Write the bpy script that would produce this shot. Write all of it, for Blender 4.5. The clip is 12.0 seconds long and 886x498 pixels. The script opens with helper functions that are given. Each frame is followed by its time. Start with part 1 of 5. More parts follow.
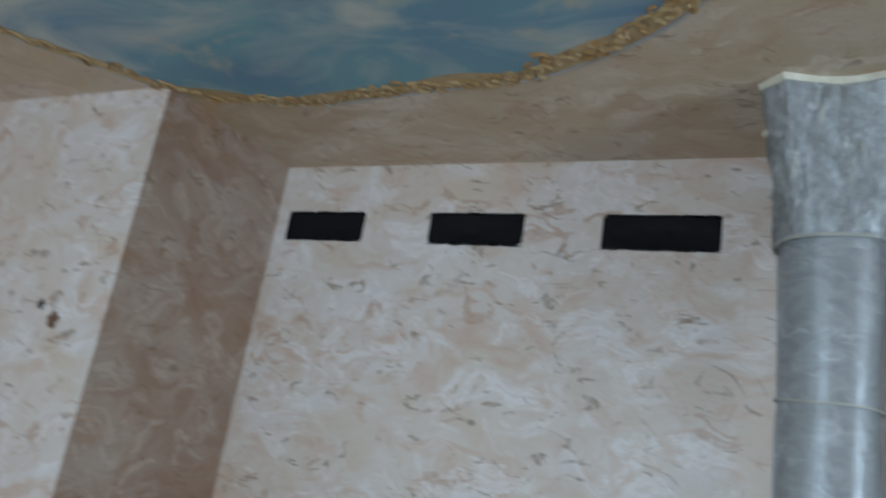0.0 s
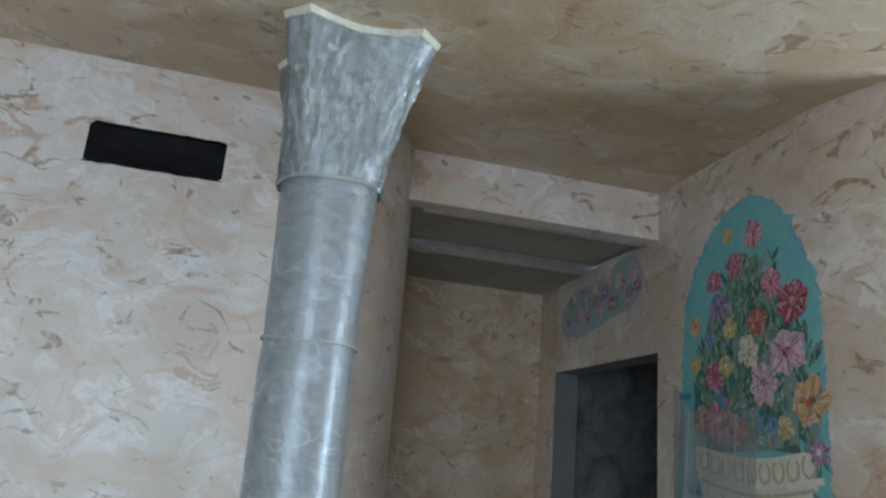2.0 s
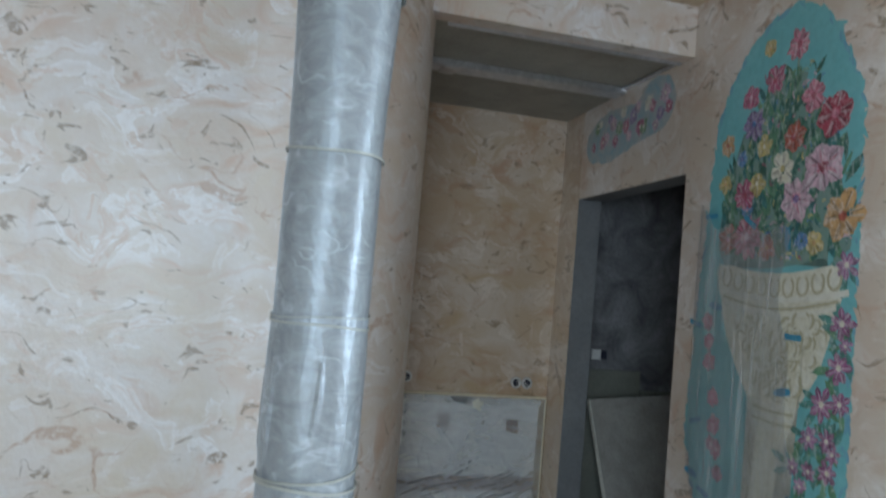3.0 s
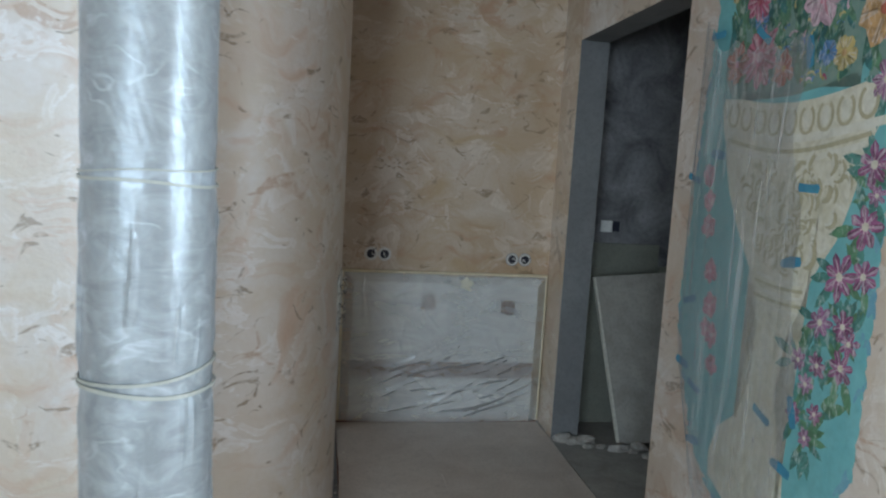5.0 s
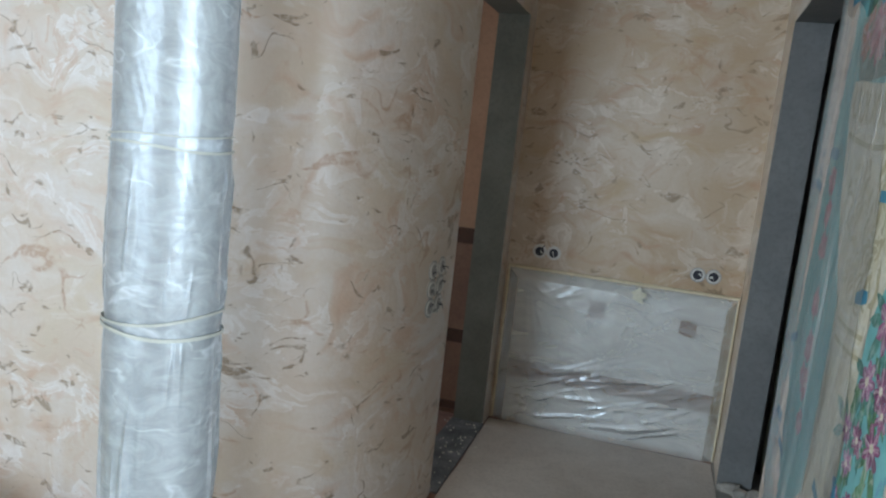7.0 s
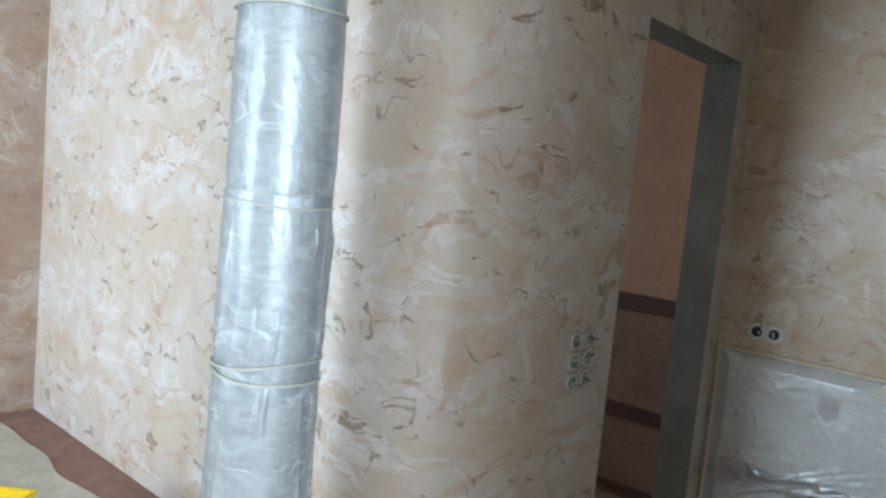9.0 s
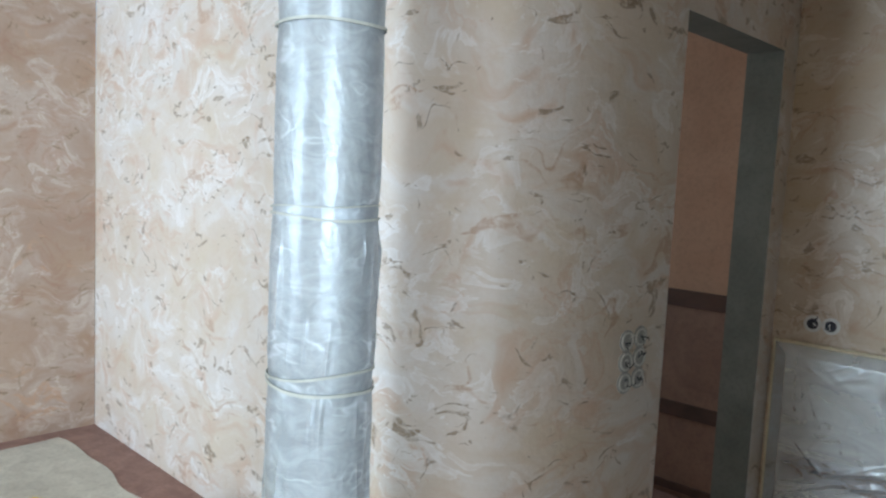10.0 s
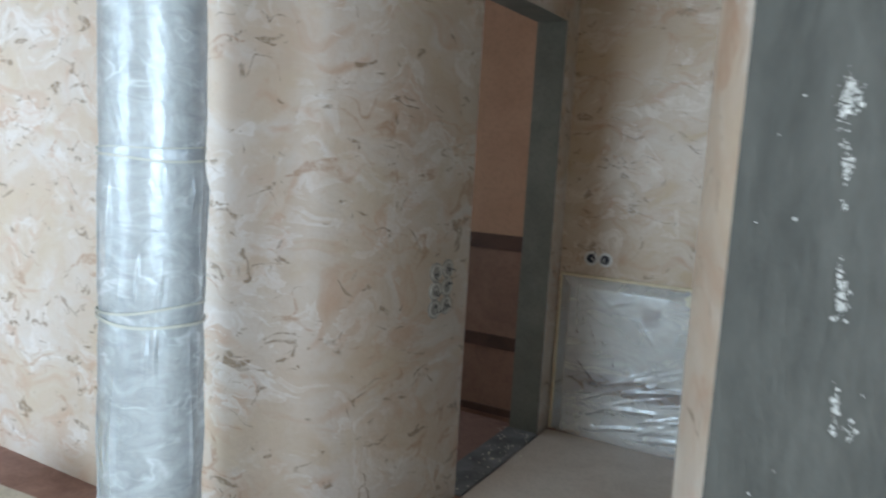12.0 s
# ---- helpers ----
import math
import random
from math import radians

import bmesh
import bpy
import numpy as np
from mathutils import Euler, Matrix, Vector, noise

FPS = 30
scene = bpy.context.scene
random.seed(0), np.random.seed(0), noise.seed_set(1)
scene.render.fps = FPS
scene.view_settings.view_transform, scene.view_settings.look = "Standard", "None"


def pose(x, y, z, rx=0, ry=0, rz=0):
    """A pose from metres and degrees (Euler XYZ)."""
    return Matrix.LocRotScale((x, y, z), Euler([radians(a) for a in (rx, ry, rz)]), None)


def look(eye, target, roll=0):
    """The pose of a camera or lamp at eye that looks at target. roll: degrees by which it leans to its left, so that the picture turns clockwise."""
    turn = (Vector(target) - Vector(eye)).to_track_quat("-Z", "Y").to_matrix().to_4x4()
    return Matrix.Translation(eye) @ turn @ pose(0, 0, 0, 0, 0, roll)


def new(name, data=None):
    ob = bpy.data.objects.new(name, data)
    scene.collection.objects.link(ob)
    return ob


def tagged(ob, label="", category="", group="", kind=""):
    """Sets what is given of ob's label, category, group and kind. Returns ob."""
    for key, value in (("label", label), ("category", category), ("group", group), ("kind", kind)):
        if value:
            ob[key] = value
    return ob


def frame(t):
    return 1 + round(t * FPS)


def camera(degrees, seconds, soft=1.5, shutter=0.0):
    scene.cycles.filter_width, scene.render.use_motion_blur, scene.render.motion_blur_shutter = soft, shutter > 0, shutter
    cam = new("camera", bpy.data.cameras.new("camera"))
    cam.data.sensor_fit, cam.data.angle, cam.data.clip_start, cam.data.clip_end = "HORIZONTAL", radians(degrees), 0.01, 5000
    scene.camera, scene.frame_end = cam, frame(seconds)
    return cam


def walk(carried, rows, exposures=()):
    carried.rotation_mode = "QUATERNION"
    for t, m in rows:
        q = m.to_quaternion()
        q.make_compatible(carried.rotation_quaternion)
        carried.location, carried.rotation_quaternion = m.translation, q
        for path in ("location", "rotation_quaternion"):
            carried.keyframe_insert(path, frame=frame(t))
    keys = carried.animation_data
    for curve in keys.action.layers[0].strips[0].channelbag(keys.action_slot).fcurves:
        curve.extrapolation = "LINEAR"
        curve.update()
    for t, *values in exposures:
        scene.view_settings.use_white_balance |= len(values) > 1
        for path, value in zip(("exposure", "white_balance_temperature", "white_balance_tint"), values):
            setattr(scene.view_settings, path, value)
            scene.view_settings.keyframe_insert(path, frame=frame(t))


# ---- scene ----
cam = camera(62.6, 12.0, soft=2.2, shutter=0.4)
METRES, EYE, TILT, LEAN, TURN = 2.96, 1.5725, 0.0, 0.0, 26.9
ROWS = [
    (0.0, 0.0, 0.0, 0.0, -2.55, 15.51, -9.25),
    (0.5, 0.0089, 0.0227, 0.0028, -14.91, 15.07, -9.56),
    (1.0, 0.0121, 0.0481, 0.0112, -24.67, 17.37, -8.17),
    (1.5, 0.0138, 0.0677, 0.0147, -36.46, 16.53, -6.46),
    (2.0, 0.0061, 0.0823, 0.0122, -42.66, 15.3, -4.65),
    (2.5, 0.0045, 0.0954, -0.0013, -40.68, 9.9, -4.18),
    (3.0, 0.0131, 0.1033, -0.0167, -41.31, 2.77, -4.85),
    (3.5, 0.0375, 0.1115, -0.0243, -40.56, -1.34, -2.47),
    (5.5, 0.3468, 0.1539, -0.0431, -33.55, -7.15, -3.91),
    (6.0, 0.4105, 0.1343, -0.0407, -27.97, -6.7, -3.79),
    (6.5, 0.4776, 0.0901, -0.0404, -16.72, -7.97, -4.78),
    (8.5, 0.6987, 0.1305, -0.0314, 2.81, -6.75, -7.9),
    (9.0, 0.7372, 0.1246, -0.0332, 14.16, -5.3, -5.46),
    (9.5, 0.7327, 0.1316, -0.0344, 15.51, -5.07, -4.2),
    (10.0, 0.7316, 0.1204, -0.0307, 17.07, -5.26, -2.73),
    (10.5, 0.7416, 0.1015, -0.0309, 17.9, -6.28, -1.43),
    (11.0, 0.7453, 0.0957, -0.0395, 9.95, -5.49, -1.12),
    (11.5, 0.7429, 0.0779, -0.0411, 7.85, -6.64, -4.27),
    (12.0, 0.7465, 0.0364, -0.0487, 2.84, -7.41, -3.22),
]
walk(cam, [(t, pose(0, 0, EYE, TILT, LEAN, TURN) @ pose(METRES * x, METRES * y, METRES * z, 90 + pitch, roll, yaw)) for t, x, y, z, yaw, pitch, roll in ROWS],
     exposures=[(0.0, -0.50, 6730, 10), (0.5, -0.66, 6730, 10), (1.0, -0.54, 6730, 10), (1.5, -0.42, 6750, 10), (2.0, -0.24, 6770, 10), (2.5, -0.05, 6700, 10), (3.5, 0.1, 6700, 10), (5.5, 0.50, 6900, 10),
                (6.5, 0.66, 6940, 10), (8.5, 0.78, 6910, 10), (9.5, 0.82, 6850, 10), (12.0, 0.78, 6900, 10)])

# ---- daylight: sky, the window light of the south and east windows, and an added closet fill ----
world = bpy.data.worlds.new("sky")
scene.world = world
world.use_nodes = True
sky = world.node_tree.nodes.new("ShaderNodeTexSky")
sky.sky_type, sky.sun_disc = "NISHITA", False
sky.sun_elevation, sky.sun_rotation = radians(40), radians(60)
world.node_tree.links.new(sky.outputs[0], world.node_tree.nodes["Background"].inputs[0])
world.node_tree.nodes["Background"].inputs[1].default_value = 0.1


def window_light(name, place, target, w, h, watts, colour):
    lamp = bpy.data.lights.new(name, "AREA")
    lamp.shape, lamp.size, lamp.size_y, lamp.energy, lamp.color = "RECTANGLE", w, h, watts, colour
    ob = new(name, lamp)
    ob.matrix_world = look(place, target)


DAY = (0.64, 0.82, 1.0)
window_light("window_light_south", (-1.42, -2.96, 1.60), (-1.42, 0, 1.60), 1.95, 1.6, 140, DAY)
window_light("window_light_west", (-3.7, -2.96, 1.60), (-3.7, 0, 1.60), 1.2, 1.6, 14, DAY)
window_light("window_light_east", (3.76, 0.80, 1.55), (0, 0.80, 1.55), 1.0, 1.5, 135, DAY)
# Added fill lamp: brightens the side room through an unseen opening.
window_light("fill_light_closet", (-1.63, 3.86, 1.55), (0, 3.86, 1.55), 0.9, 1.2, 8.0, DAY)


# ---- materials ----
def shader(name):
    m = bpy.data.materials.new(name)
    m.use_nodes = True
    nt = m.node_tree
    return m, nt, nt.nodes["Principled BSDF"]


def node(nt, kind, **sockets):
    n = nt.nodes.new(kind)
    for key, value in sockets.items():
        s = n.inputs[int(key[1:])] if key[0] == "_" and key[1:].isdigit() else n.inputs[key]
        if isinstance(value, bpy.types.NodeSocket):
            nt.links.new(value, s)
        else:
            s.default_value = value
    return n


def ramp(nt, fac, stops):
    n = nt.nodes.new("ShaderNodeValToRGB")
    el = n.color_ramp.elements
    while len(el) < len(stops):
        el.new(0.5)
    for e, (p, c) in zip(el, stops):
        e.position = p
        e.color = (*c, 1) if len(c) == 3 else c
    nt.links.new(fac, n.inputs[0])
    return n.outputs[0]


def gain(nt, fac, lo, hi):
    n = node(nt, "ShaderNodeMapRange", _0=fac, _1=lo, _2=hi)
    n.clamp = True
    return n.outputs[0]


def blend(nt, fac, a, b):
    n = nt.nodes.new("ShaderNodeMix")
    n.data_type = "RGBA"
    for s, v in ((n.inputs[0], fac), (n.inputs[6], a), (n.inputs[7], b)):
        if isinstance(v, bpy.types.NodeSocket):
            nt.links.new(v, s)
        else:
            s.default_value = (*v, 1) if isinstance(v, tuple) else v
    return n.outputs[2]


def noise_at(nt, vec, scale, detail=4, rough=0.55, warp=0.0):
    n = node(nt, "ShaderNodeTexNoise", Vector=vec, Scale=scale, Detail=detail, Roughness=rough, Distortion=warp)
    return n.outputs[0]


def stretched(nt, vec, scale, turn=(0, 0, 0)):
    n = node(nt, "ShaderNodeMapping", Vector=vec)
    n.inputs["Scale"].default_value = scale
    n.inputs["Rotation"].default_value = turn
    return n.outputs[0]


def bump(nt, bsdf, height, strength, distance=0.01):
    n = node(nt, "ShaderNodeBump", Height=height, Strength=strength, Distance=distance)
    nt.links.new(n.outputs[0], bsdf.inputs["Normal"])


def marbled_plaster(name, body, dark, pale, ochre, along, streak):
    """Decorative plaster: wide clouds of cream, tan and ochre, trowel smears sharp at one rim, and dark curled strokes.
    along: stretch of the position, small along the way that the strokes run; streak: the colour of the flecks."""
    m, nt, b = shader(name)
    pos = nt.nodes.new("ShaderNodeNewGeometry").outputs["Position"]

    def warped(vec, scale, amount, detail=2.0):
        w = node(nt, "ShaderNodeTexNoise", Vector=vec, Scale=scale, Detail=detail)
        o = node(nt, "ShaderNodeVectorMath", _0=w.outputs[1], _1=(-0.5, -0.5, -0.5))
        k = node(nt, "ShaderNodeVectorMath", _0=o.outputs[0])
        k.operation = "SCALE"
        k.inputs["Scale"].default_value = amount
        return node(nt, "ShaderNodeVectorMath", _0=vec, _1=k.outputs[0]).outputs[0]

    def times(x, y):
        n = node(nt, "ShaderNodeMath", _0=x, _1=y)
        n.operation = "MULTIPLY"
        return n.outputs[0]

    def edge_of(n, lo, hi):
        """One-sided smear: sharp where the field passes lo, fading out towards hi."""
        return times(gain(nt, n, lo - 0.006, lo + 0.004), gain(nt, n, hi, lo))

    def line_of(n, mask, wide):
        """A hairline along the field's middle, as thick as the mask is strong."""
        off = node(nt, "ShaderNodeMath", _0=n, _1=-0.5).outputs[0]
        d = node(nt, "ShaderNodeMath", _0=off)
        d.operation = "ABSOLUTE"
        k = node(nt, "ShaderNodeMath", _0=times(mask, wide), _1=d.outputs[0])
        k.operation = "SUBTRACT"
        return gain(nt, k.outputs[0], 0.0, wide * 0.35)

    p = warped(warped(pos, 2.6, 0.34), 7.0, 0.06)
    q = stretched(nt, p, along)
    r = stretched(nt, q, (1, 1, 1), (0.2, 0.35, 0.3))
    broad = noise_at(nt, q, 1.7, 3, 0.5, 0.3)
    c = blend(nt, gain(nt, noise_at(nt, p, 2.2, 5, 0.5, 0.5), 0.36, 0.66), body, dark)
    c = blend(nt, times(gain(nt, noise_at(nt, stretched(nt, p, (1.1, 1.1, 1.4), (0.4, 0.3, 0.6)), 2.1, 4, 0.55, 0.4), 0.47, 0.72), 0.8), c, ochre)
    soft = noise_at(nt, r, 3.0, 6, 0.60, 0.7)
    c = blend(nt, times(gain(nt, soft, 0.42, 0.66), 0.85), c, pale)
    c = blend(nt, times(gain(nt, broad, 0.52, 0.68), 0.5), c, dark)
    c = blend(nt, times(gain(nt, noise_at(nt, stretched(nt, q, (1, 1, 1), (0.7, 0.1, 0.5)), 2.4, 5, 0.6, 0.6), 0.56, 0.66), 0.6), c, pale)
    rose = noise_at(nt, stretched(nt, q, (1.2, 1.2, 1.3), (0.3, -0.3, 0.2)), 3.4, 4, 0.52, 1.5)
    deep = (dark[0] * 0.94, dark[1] * 0.74, dark[2] * 0.64)
    c = blend(nt, times(gain(nt, rose, 0.54, 0.72), 0.75), c, deep)
    # trowel smears, pale and brown, sharp at one rim
    smear = noise_at(nt, r, 5.0, 6, 0.62, 0.9)
    c = blend(nt, times(edge_of(smear, 0.545, 0.66), gain(nt, soft, 0.40, 0.56)), c, tuple(min(0.88, v * 1.10) for v in pale))
    second = noise_at(nt, stretched(nt, r, (1, 1, 1), (0.5, 0.2, 0.8)), 4.2, 6, 0.62, 1.1)
    c = blend(nt, times(times(edge_of(second, 0.565, 0.64), gain(nt, broad, 0.42, 0.60)), 0.6), c, deep)
    # dark curled strokes: short lengths of warped contour lines, some of them thick
    curl = warped(stretched(nt, warped(pos, 5.0, 0.20, 1.5), (along[0], along[1], along[2] * 1.15), (0.1, 0.35, 0.2)), 16.0, 0.03)
    for scale, wide, lo, hi, cut, tone, share in ((4.2, 0.040, 0.56, 0.72, 4.8, streak, 0.8), (7.0, 0.050, 0.57, 0.72, 8.0, streak, 0.8), (4.8, 0.07, 0.54, 0.72, 3.6, (0.45, 0.26, 0.16), 0.7), (9.5, 0.085, 0.60, 0.72, 10.5, streak, 0.75)):
        turned = stretched(nt, curl, (1, 1, 1), (scale * 0.37, scale * 0.21, scale * 0.53))
        mask = gain(nt, noise_at(nt, turned, cut, 3, 0.5, 0.4), lo, hi)
        hit = line_of(noise_at(nt, turned, scale, 1.5, 0.5, 0.7), mask, wide)
        worn = gain(nt, noise_at(nt, pos, 48, 3, 0.6, 0.5), 0.30, 0.52)
        c = blend(nt, times(times(hit, worn), share), c, tone)
    fine = noise_at(nt, pos, 60, 4, 0.6, 0.0)
    c = blend(nt, gain(nt, fine, 0.3, 1.9), c, (dark[0] * 0.9, dark[1] * 0.88, dark[2] * 0.85))
    nt.links.new(c, b.inputs["Base Color"])
    nt.links.new(node(nt, "ShaderNodeMapRange", _0=smear, _1=0.3, _2=0.7, _3=0.52, _4=0.32).outputs[0], b.inputs["Roughness"])
    b.inputs["Coat Weight"].default_value, b.inputs["Coat Roughness"].default_value = 0.75, 0.38
    h = node(nt, "ShaderNodeMath", _0=smear, _1=times(second, 0.8))
    h = node(nt, "ShaderNodeMath", _0=h.outputs[0], _1=times(fine, 0.5))
    bump(nt, b, h.outputs[0], 0.40, 0.009)
    return m


def plain(name, col, col2, scale=8.0, rough=0.7, metal=0.0, relief=0.15, fine=60.0, warp=0.4, stretch=(1, 1, 1)):
    """Two-tone surface with clouding at two scales and fine relief."""
    m, nt, b = shader(name)
    pos = nt.nodes.new("ShaderNodeNewGeometry").outputs["Position"]
    p = stretched(nt, pos, stretch)
    a = noise_at(nt, p, scale, 5, 0.6, warp)
    f = noise_at(nt, p, fine, 3, 0.6, 0.0)
    c = blend(nt, gain(nt, a, 0.3, 0.7), col, col2)
    c = blend(nt, gain(nt, f, 0.45, 1.3), c, tuple(v * 0.6 for v in col2))
    nt.links.new(c, b.inputs["Base Color"])
    nt.links.new(node(nt, "ShaderNodeMapRange", _0=a, _1=0.2, _2=0.8, _3=rough * 0.85, _4=min(1, rough * 1.15)).outputs[0], b.inputs["Roughness"])
    b.inputs["Metallic"].default_value = metal
    bump(nt, b, f, relief, 0.004)
    return m


def film(name, milky, tint, rough=0.12, scale=9.0, stretch=(1, 1, 0.35), relief=0.3, gloss=1.0, lines=0.0, crease=0.3, turn=(0, 0, 0)):
    """Thin clear plastic sheeting: mostly see-through, crumpled into facets, milky along its creases, glossy by its angle."""
    m, nt, b = shader(name)
    pos = nt.nodes.new("ShaderNodeNewGeometry").outputs["Position"]
    p = stretched(nt, pos, stretch, turn)
    a = noise_at(nt, p, scale, 6, 0.62, 1.2)
    f = noise_at(nt, p, scale * 5, 3, 0.6, 0.8)
    w = node(nt, "ShaderNodeTexNoise", Vector=p, Scale=scale * 0.8, Detail=3.0)
    k = node(nt, "ShaderNodeVectorMath", _0=w.outputs[1])
    k.operation = "SCALE"
    k.inputs["Scale"].default_value = 0.9 / scale
    bent = node(nt, "ShaderNodeVectorMath", _0=p, _1=k.outputs[0]).outputs[0]
    facet = node(nt, "ShaderNodeTexVoronoi", Vector=bent, Scale=scale * 1.3)
    off = node(nt, "ShaderNodeMath", _0=noise_at(nt, bent, scale * 0.55, 2, 0.5, 0.4), _1=-0.5)
    ridge = node(nt, "ShaderNodeMath", _0=off.outputs[0])
    ridge.operation = "ABSOLUTE"

    def scaled(x, v):
        n = node(nt, "ShaderNodeMath", _0=x, _1=v)
        n.operation = "MULTIPLY"
        return n.outputs[0]

    def plus(x, y):
        return node(nt, "ShaderNodeMath", _0=x, _1=y).outputs[0]

    b.inputs["Base Color"].default_value = (*tint, 1)
    b.inputs["Roughness"].default_value = 0.5
    h = plus(plus(a, scaled(f, 0.45)), scaled(facet.outputs["Distance"], 0.25))
    n = node(nt, "ShaderNodeBump", Height=h, Strength=relief, Distance=0.012)
    clear = nt.nodes.new("ShaderNodeBsdfTransparent")
    mix = nt.nodes.new("ShaderNodeMixShader")
    haze = node(nt, "ShaderNodeMapRange", _0=a, _1=0.36, _2=0.68, _3=milky * 0.78, _4=min(1.0, milky * 1.25)).outputs[0]
    white = scaled(gain(nt, ridge.outputs[0], 0.035, 0.0), gain(nt, noise_at(nt, p, scale * 0.7, 2, 0.5, 0.0), 0.48, 0.62))
    haze = plus(haze, scaled(white, crease))
    # Painted fold highlights: pale upright streaks put into the milkiness.
    if lines:
        haze = plus(haze, scaled(gain(nt, noise_at(nt, stretched(nt, pos, (1, 1, 0.07)), 34, 4, 0.6, 0.5), 0.53, 0.68), lines))
    nt.links.new(haze, mix.inputs[0])
    nt.links.new(clear.outputs[0], mix.inputs[1])
    nt.links.new(b.outputs[0], mix.inputs[2])
    nt.links.new(n.outputs[0], b.inputs["Normal"])
    # Shine tinted pale blue, colouring in the sky that it mirrors.
    shine = node(nt, "ShaderNodeBsdfGlossy", Color=(0.78, 0.88, 0.97, 1), Roughness=rough, Normal=n.outputs[0])
    fr = node(nt, "ShaderNodeFresnel", IOR=1.9, Normal=n.outputs[0])
    k = node(nt, "ShaderNodeMath", _0=fr.outputs[0], _1=gloss)
    k.operation, k.use_clamp = "MULTIPLY", True
    top = nt.nodes.new("ShaderNodeMixShader")
    nt.links.new(k.outputs[0], top.inputs[0])
    nt.links.new(mix.outputs[0], top.inputs[1])
    nt.links.new(shine.outputs[0], top.inputs[2])
    nt.links.new(top.outputs[0], nt.nodes["Material Output"].inputs[0])
    return m


M = {}
STREAK = (0.20, 0.125, 0.065)
M["plaster"] = marbled_plaster("marbled_plaster", (0.68, 0.60, 0.535), (0.63, 0.53, 0.45), (0.745, 0.725, 0.73), (0.645, 0.555, 0.435), (0.78, 0.78, 1.32), STREAK)
# Tan end-wall and ceiling plaster, its tone deepened for the dimmer light there.
M["plaster_warm"] = marbled_plaster("marbled_plaster_warm_dim", (0.51, 0.385, 0.27), (0.45, 0.32, 0.205), (0.61, 0.53, 0.455), (0.47, 0.325, 0.175), (0.78, 0.78, 1.32), STREAK)
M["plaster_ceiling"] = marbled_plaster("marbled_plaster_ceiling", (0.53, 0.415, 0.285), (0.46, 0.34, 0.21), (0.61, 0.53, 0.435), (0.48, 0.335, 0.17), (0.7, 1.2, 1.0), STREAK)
# Rose plaster, darkened in colour because its face turns from the windows.
M["plaster_rose"] = marbled_plaster("marbled_plaster_rose_shaded", (0.37, 0.255, 0.19), (0.31, 0.20, 0.143), (0.46, 0.38, 0.33), (0.345, 0.21, 0.12), (0.78, 0.78, 1.32), STREAK)
M["plaster_tan"] = marbled_plaster("marbled_plaster_tan", (0.61, 0.52, 0.44), (0.56, 0.46, 0.375), (0.69, 0.65, 0.62), (0.58, 0.475, 0.35), (0.78, 0.78, 1.32), STREAK)
M["cement"] = plain("cement_render", (0.25, 0.25, 0.26), (0.07, 0.07, 0.075), 4.5, 0.8, 0, 0.4, 45, 0.8)
M["reveal_blue"] = plain("reveal_primer", (0.21, 0.215, 0.22), (0.15, 0.155, 0.16), 3.5, 0.75, 0, 0.3, 60)
M["cement_dark"] = plain("grey_render", (0.056, 0.058, 0.052), (0.026, 0.028, 0.025), 16, 0.7, 0, 0.5, 60, 0.3, (1, 1, 0.35))
M["cement_green"] = plain("cement_board_green", (0.20, 0.205, 0.17), (0.15, 0.155, 0.13), 3, 0.85, 0, 0.2, 70)
M["reveal"] = plain("reveal_render", (0.205, 0.205, 0.178), (0.14, 0.142, 0.12), 4, 0.8, 0, 0.3, 60)
M["terracotta"] = plain("terracotta_paint", (0.50, 0.295, 0.195), (0.43, 0.245, 0.16), 3, 0.8, 0, 0.2, 60)
M["dado"] = plain("dado_paint", (0.29, 0.165, 0.115), (0.21, 0.115, 0.08), 5, 0.6, 0, 0.3, 50, 1.0)
M["dark_wood"] = plain("dark_stain", (0.10, 0.045, 0.03), (0.06, 0.03, 0.02), 6, 0.7, 0, 0.2, 60)
M["screed"] = plain("red_screed", (0.33, 0.19, 0.15), (0.22, 0.12, 0.10), 9, 0.85, 0, 0.5, 50)
M["hardboard"] = plain("dusty_sheet", (0.60, 0.56, 0.48), (0.44, 0.40, 0.34), 7, 0.8, 0, 0.3, 60)
M["cardboard"] = plain("floor_card", (0.58, 0.515, 0.46), (0.48, 0.41, 0.36), 4, 0.85, 0, 0.25, 70)
M["duct"] = plain("black_film", (0.003, 0.003, 0.005), (0.006, 0.006, 0.009), 12, 0.7, 0, 0.4, 20)
M["duct"].node_tree.nodes["Principled BSDF"].inputs["Specular IOR Level"].default_value = 0.2
M["stone"] = plain("column_marble", (0.60, 0.62, 0.585), (0.22, 0.24, 0.22), 24, 0.5, 0, 0.6, 45, 1.6)
M["shaft"] = plain("column_shaft", (0.31, 0.32, 0.295), (0.18, 0.195, 0.175), 14, 0.45, 0, 0.3, 60, 1.4)
M["cap_white"] = plain("abacus_plaster", (0.78, 0.77, 0.66), (0.62, 0.60, 0.48), 14, 0.7, 0, 0.4, 60)
M["wrap"] = film("stretch_wrap", 0.31, (0.86, 0.93, 1.0), 0.34, 13, (0.8, 0.8, 1.3), 0.18, 0.82, 0.0, 0.20, (0.55, 0.35, 0))
M["hood_film"] = film("hood_film", 0.18, (0.86, 0.92, 0.95), 0.22, 16, (1, 1, 1.2), 0.5, 1.3, 0.0, 0.35)
M["sheet"] = film("masking_film", 0.32, (0.88, 0.90, 0.92), 0.25, 5, (0.6, 1.0, 1.6), 0.08, 0.85, 0.0, 0.06, (0, 0.5, 0))
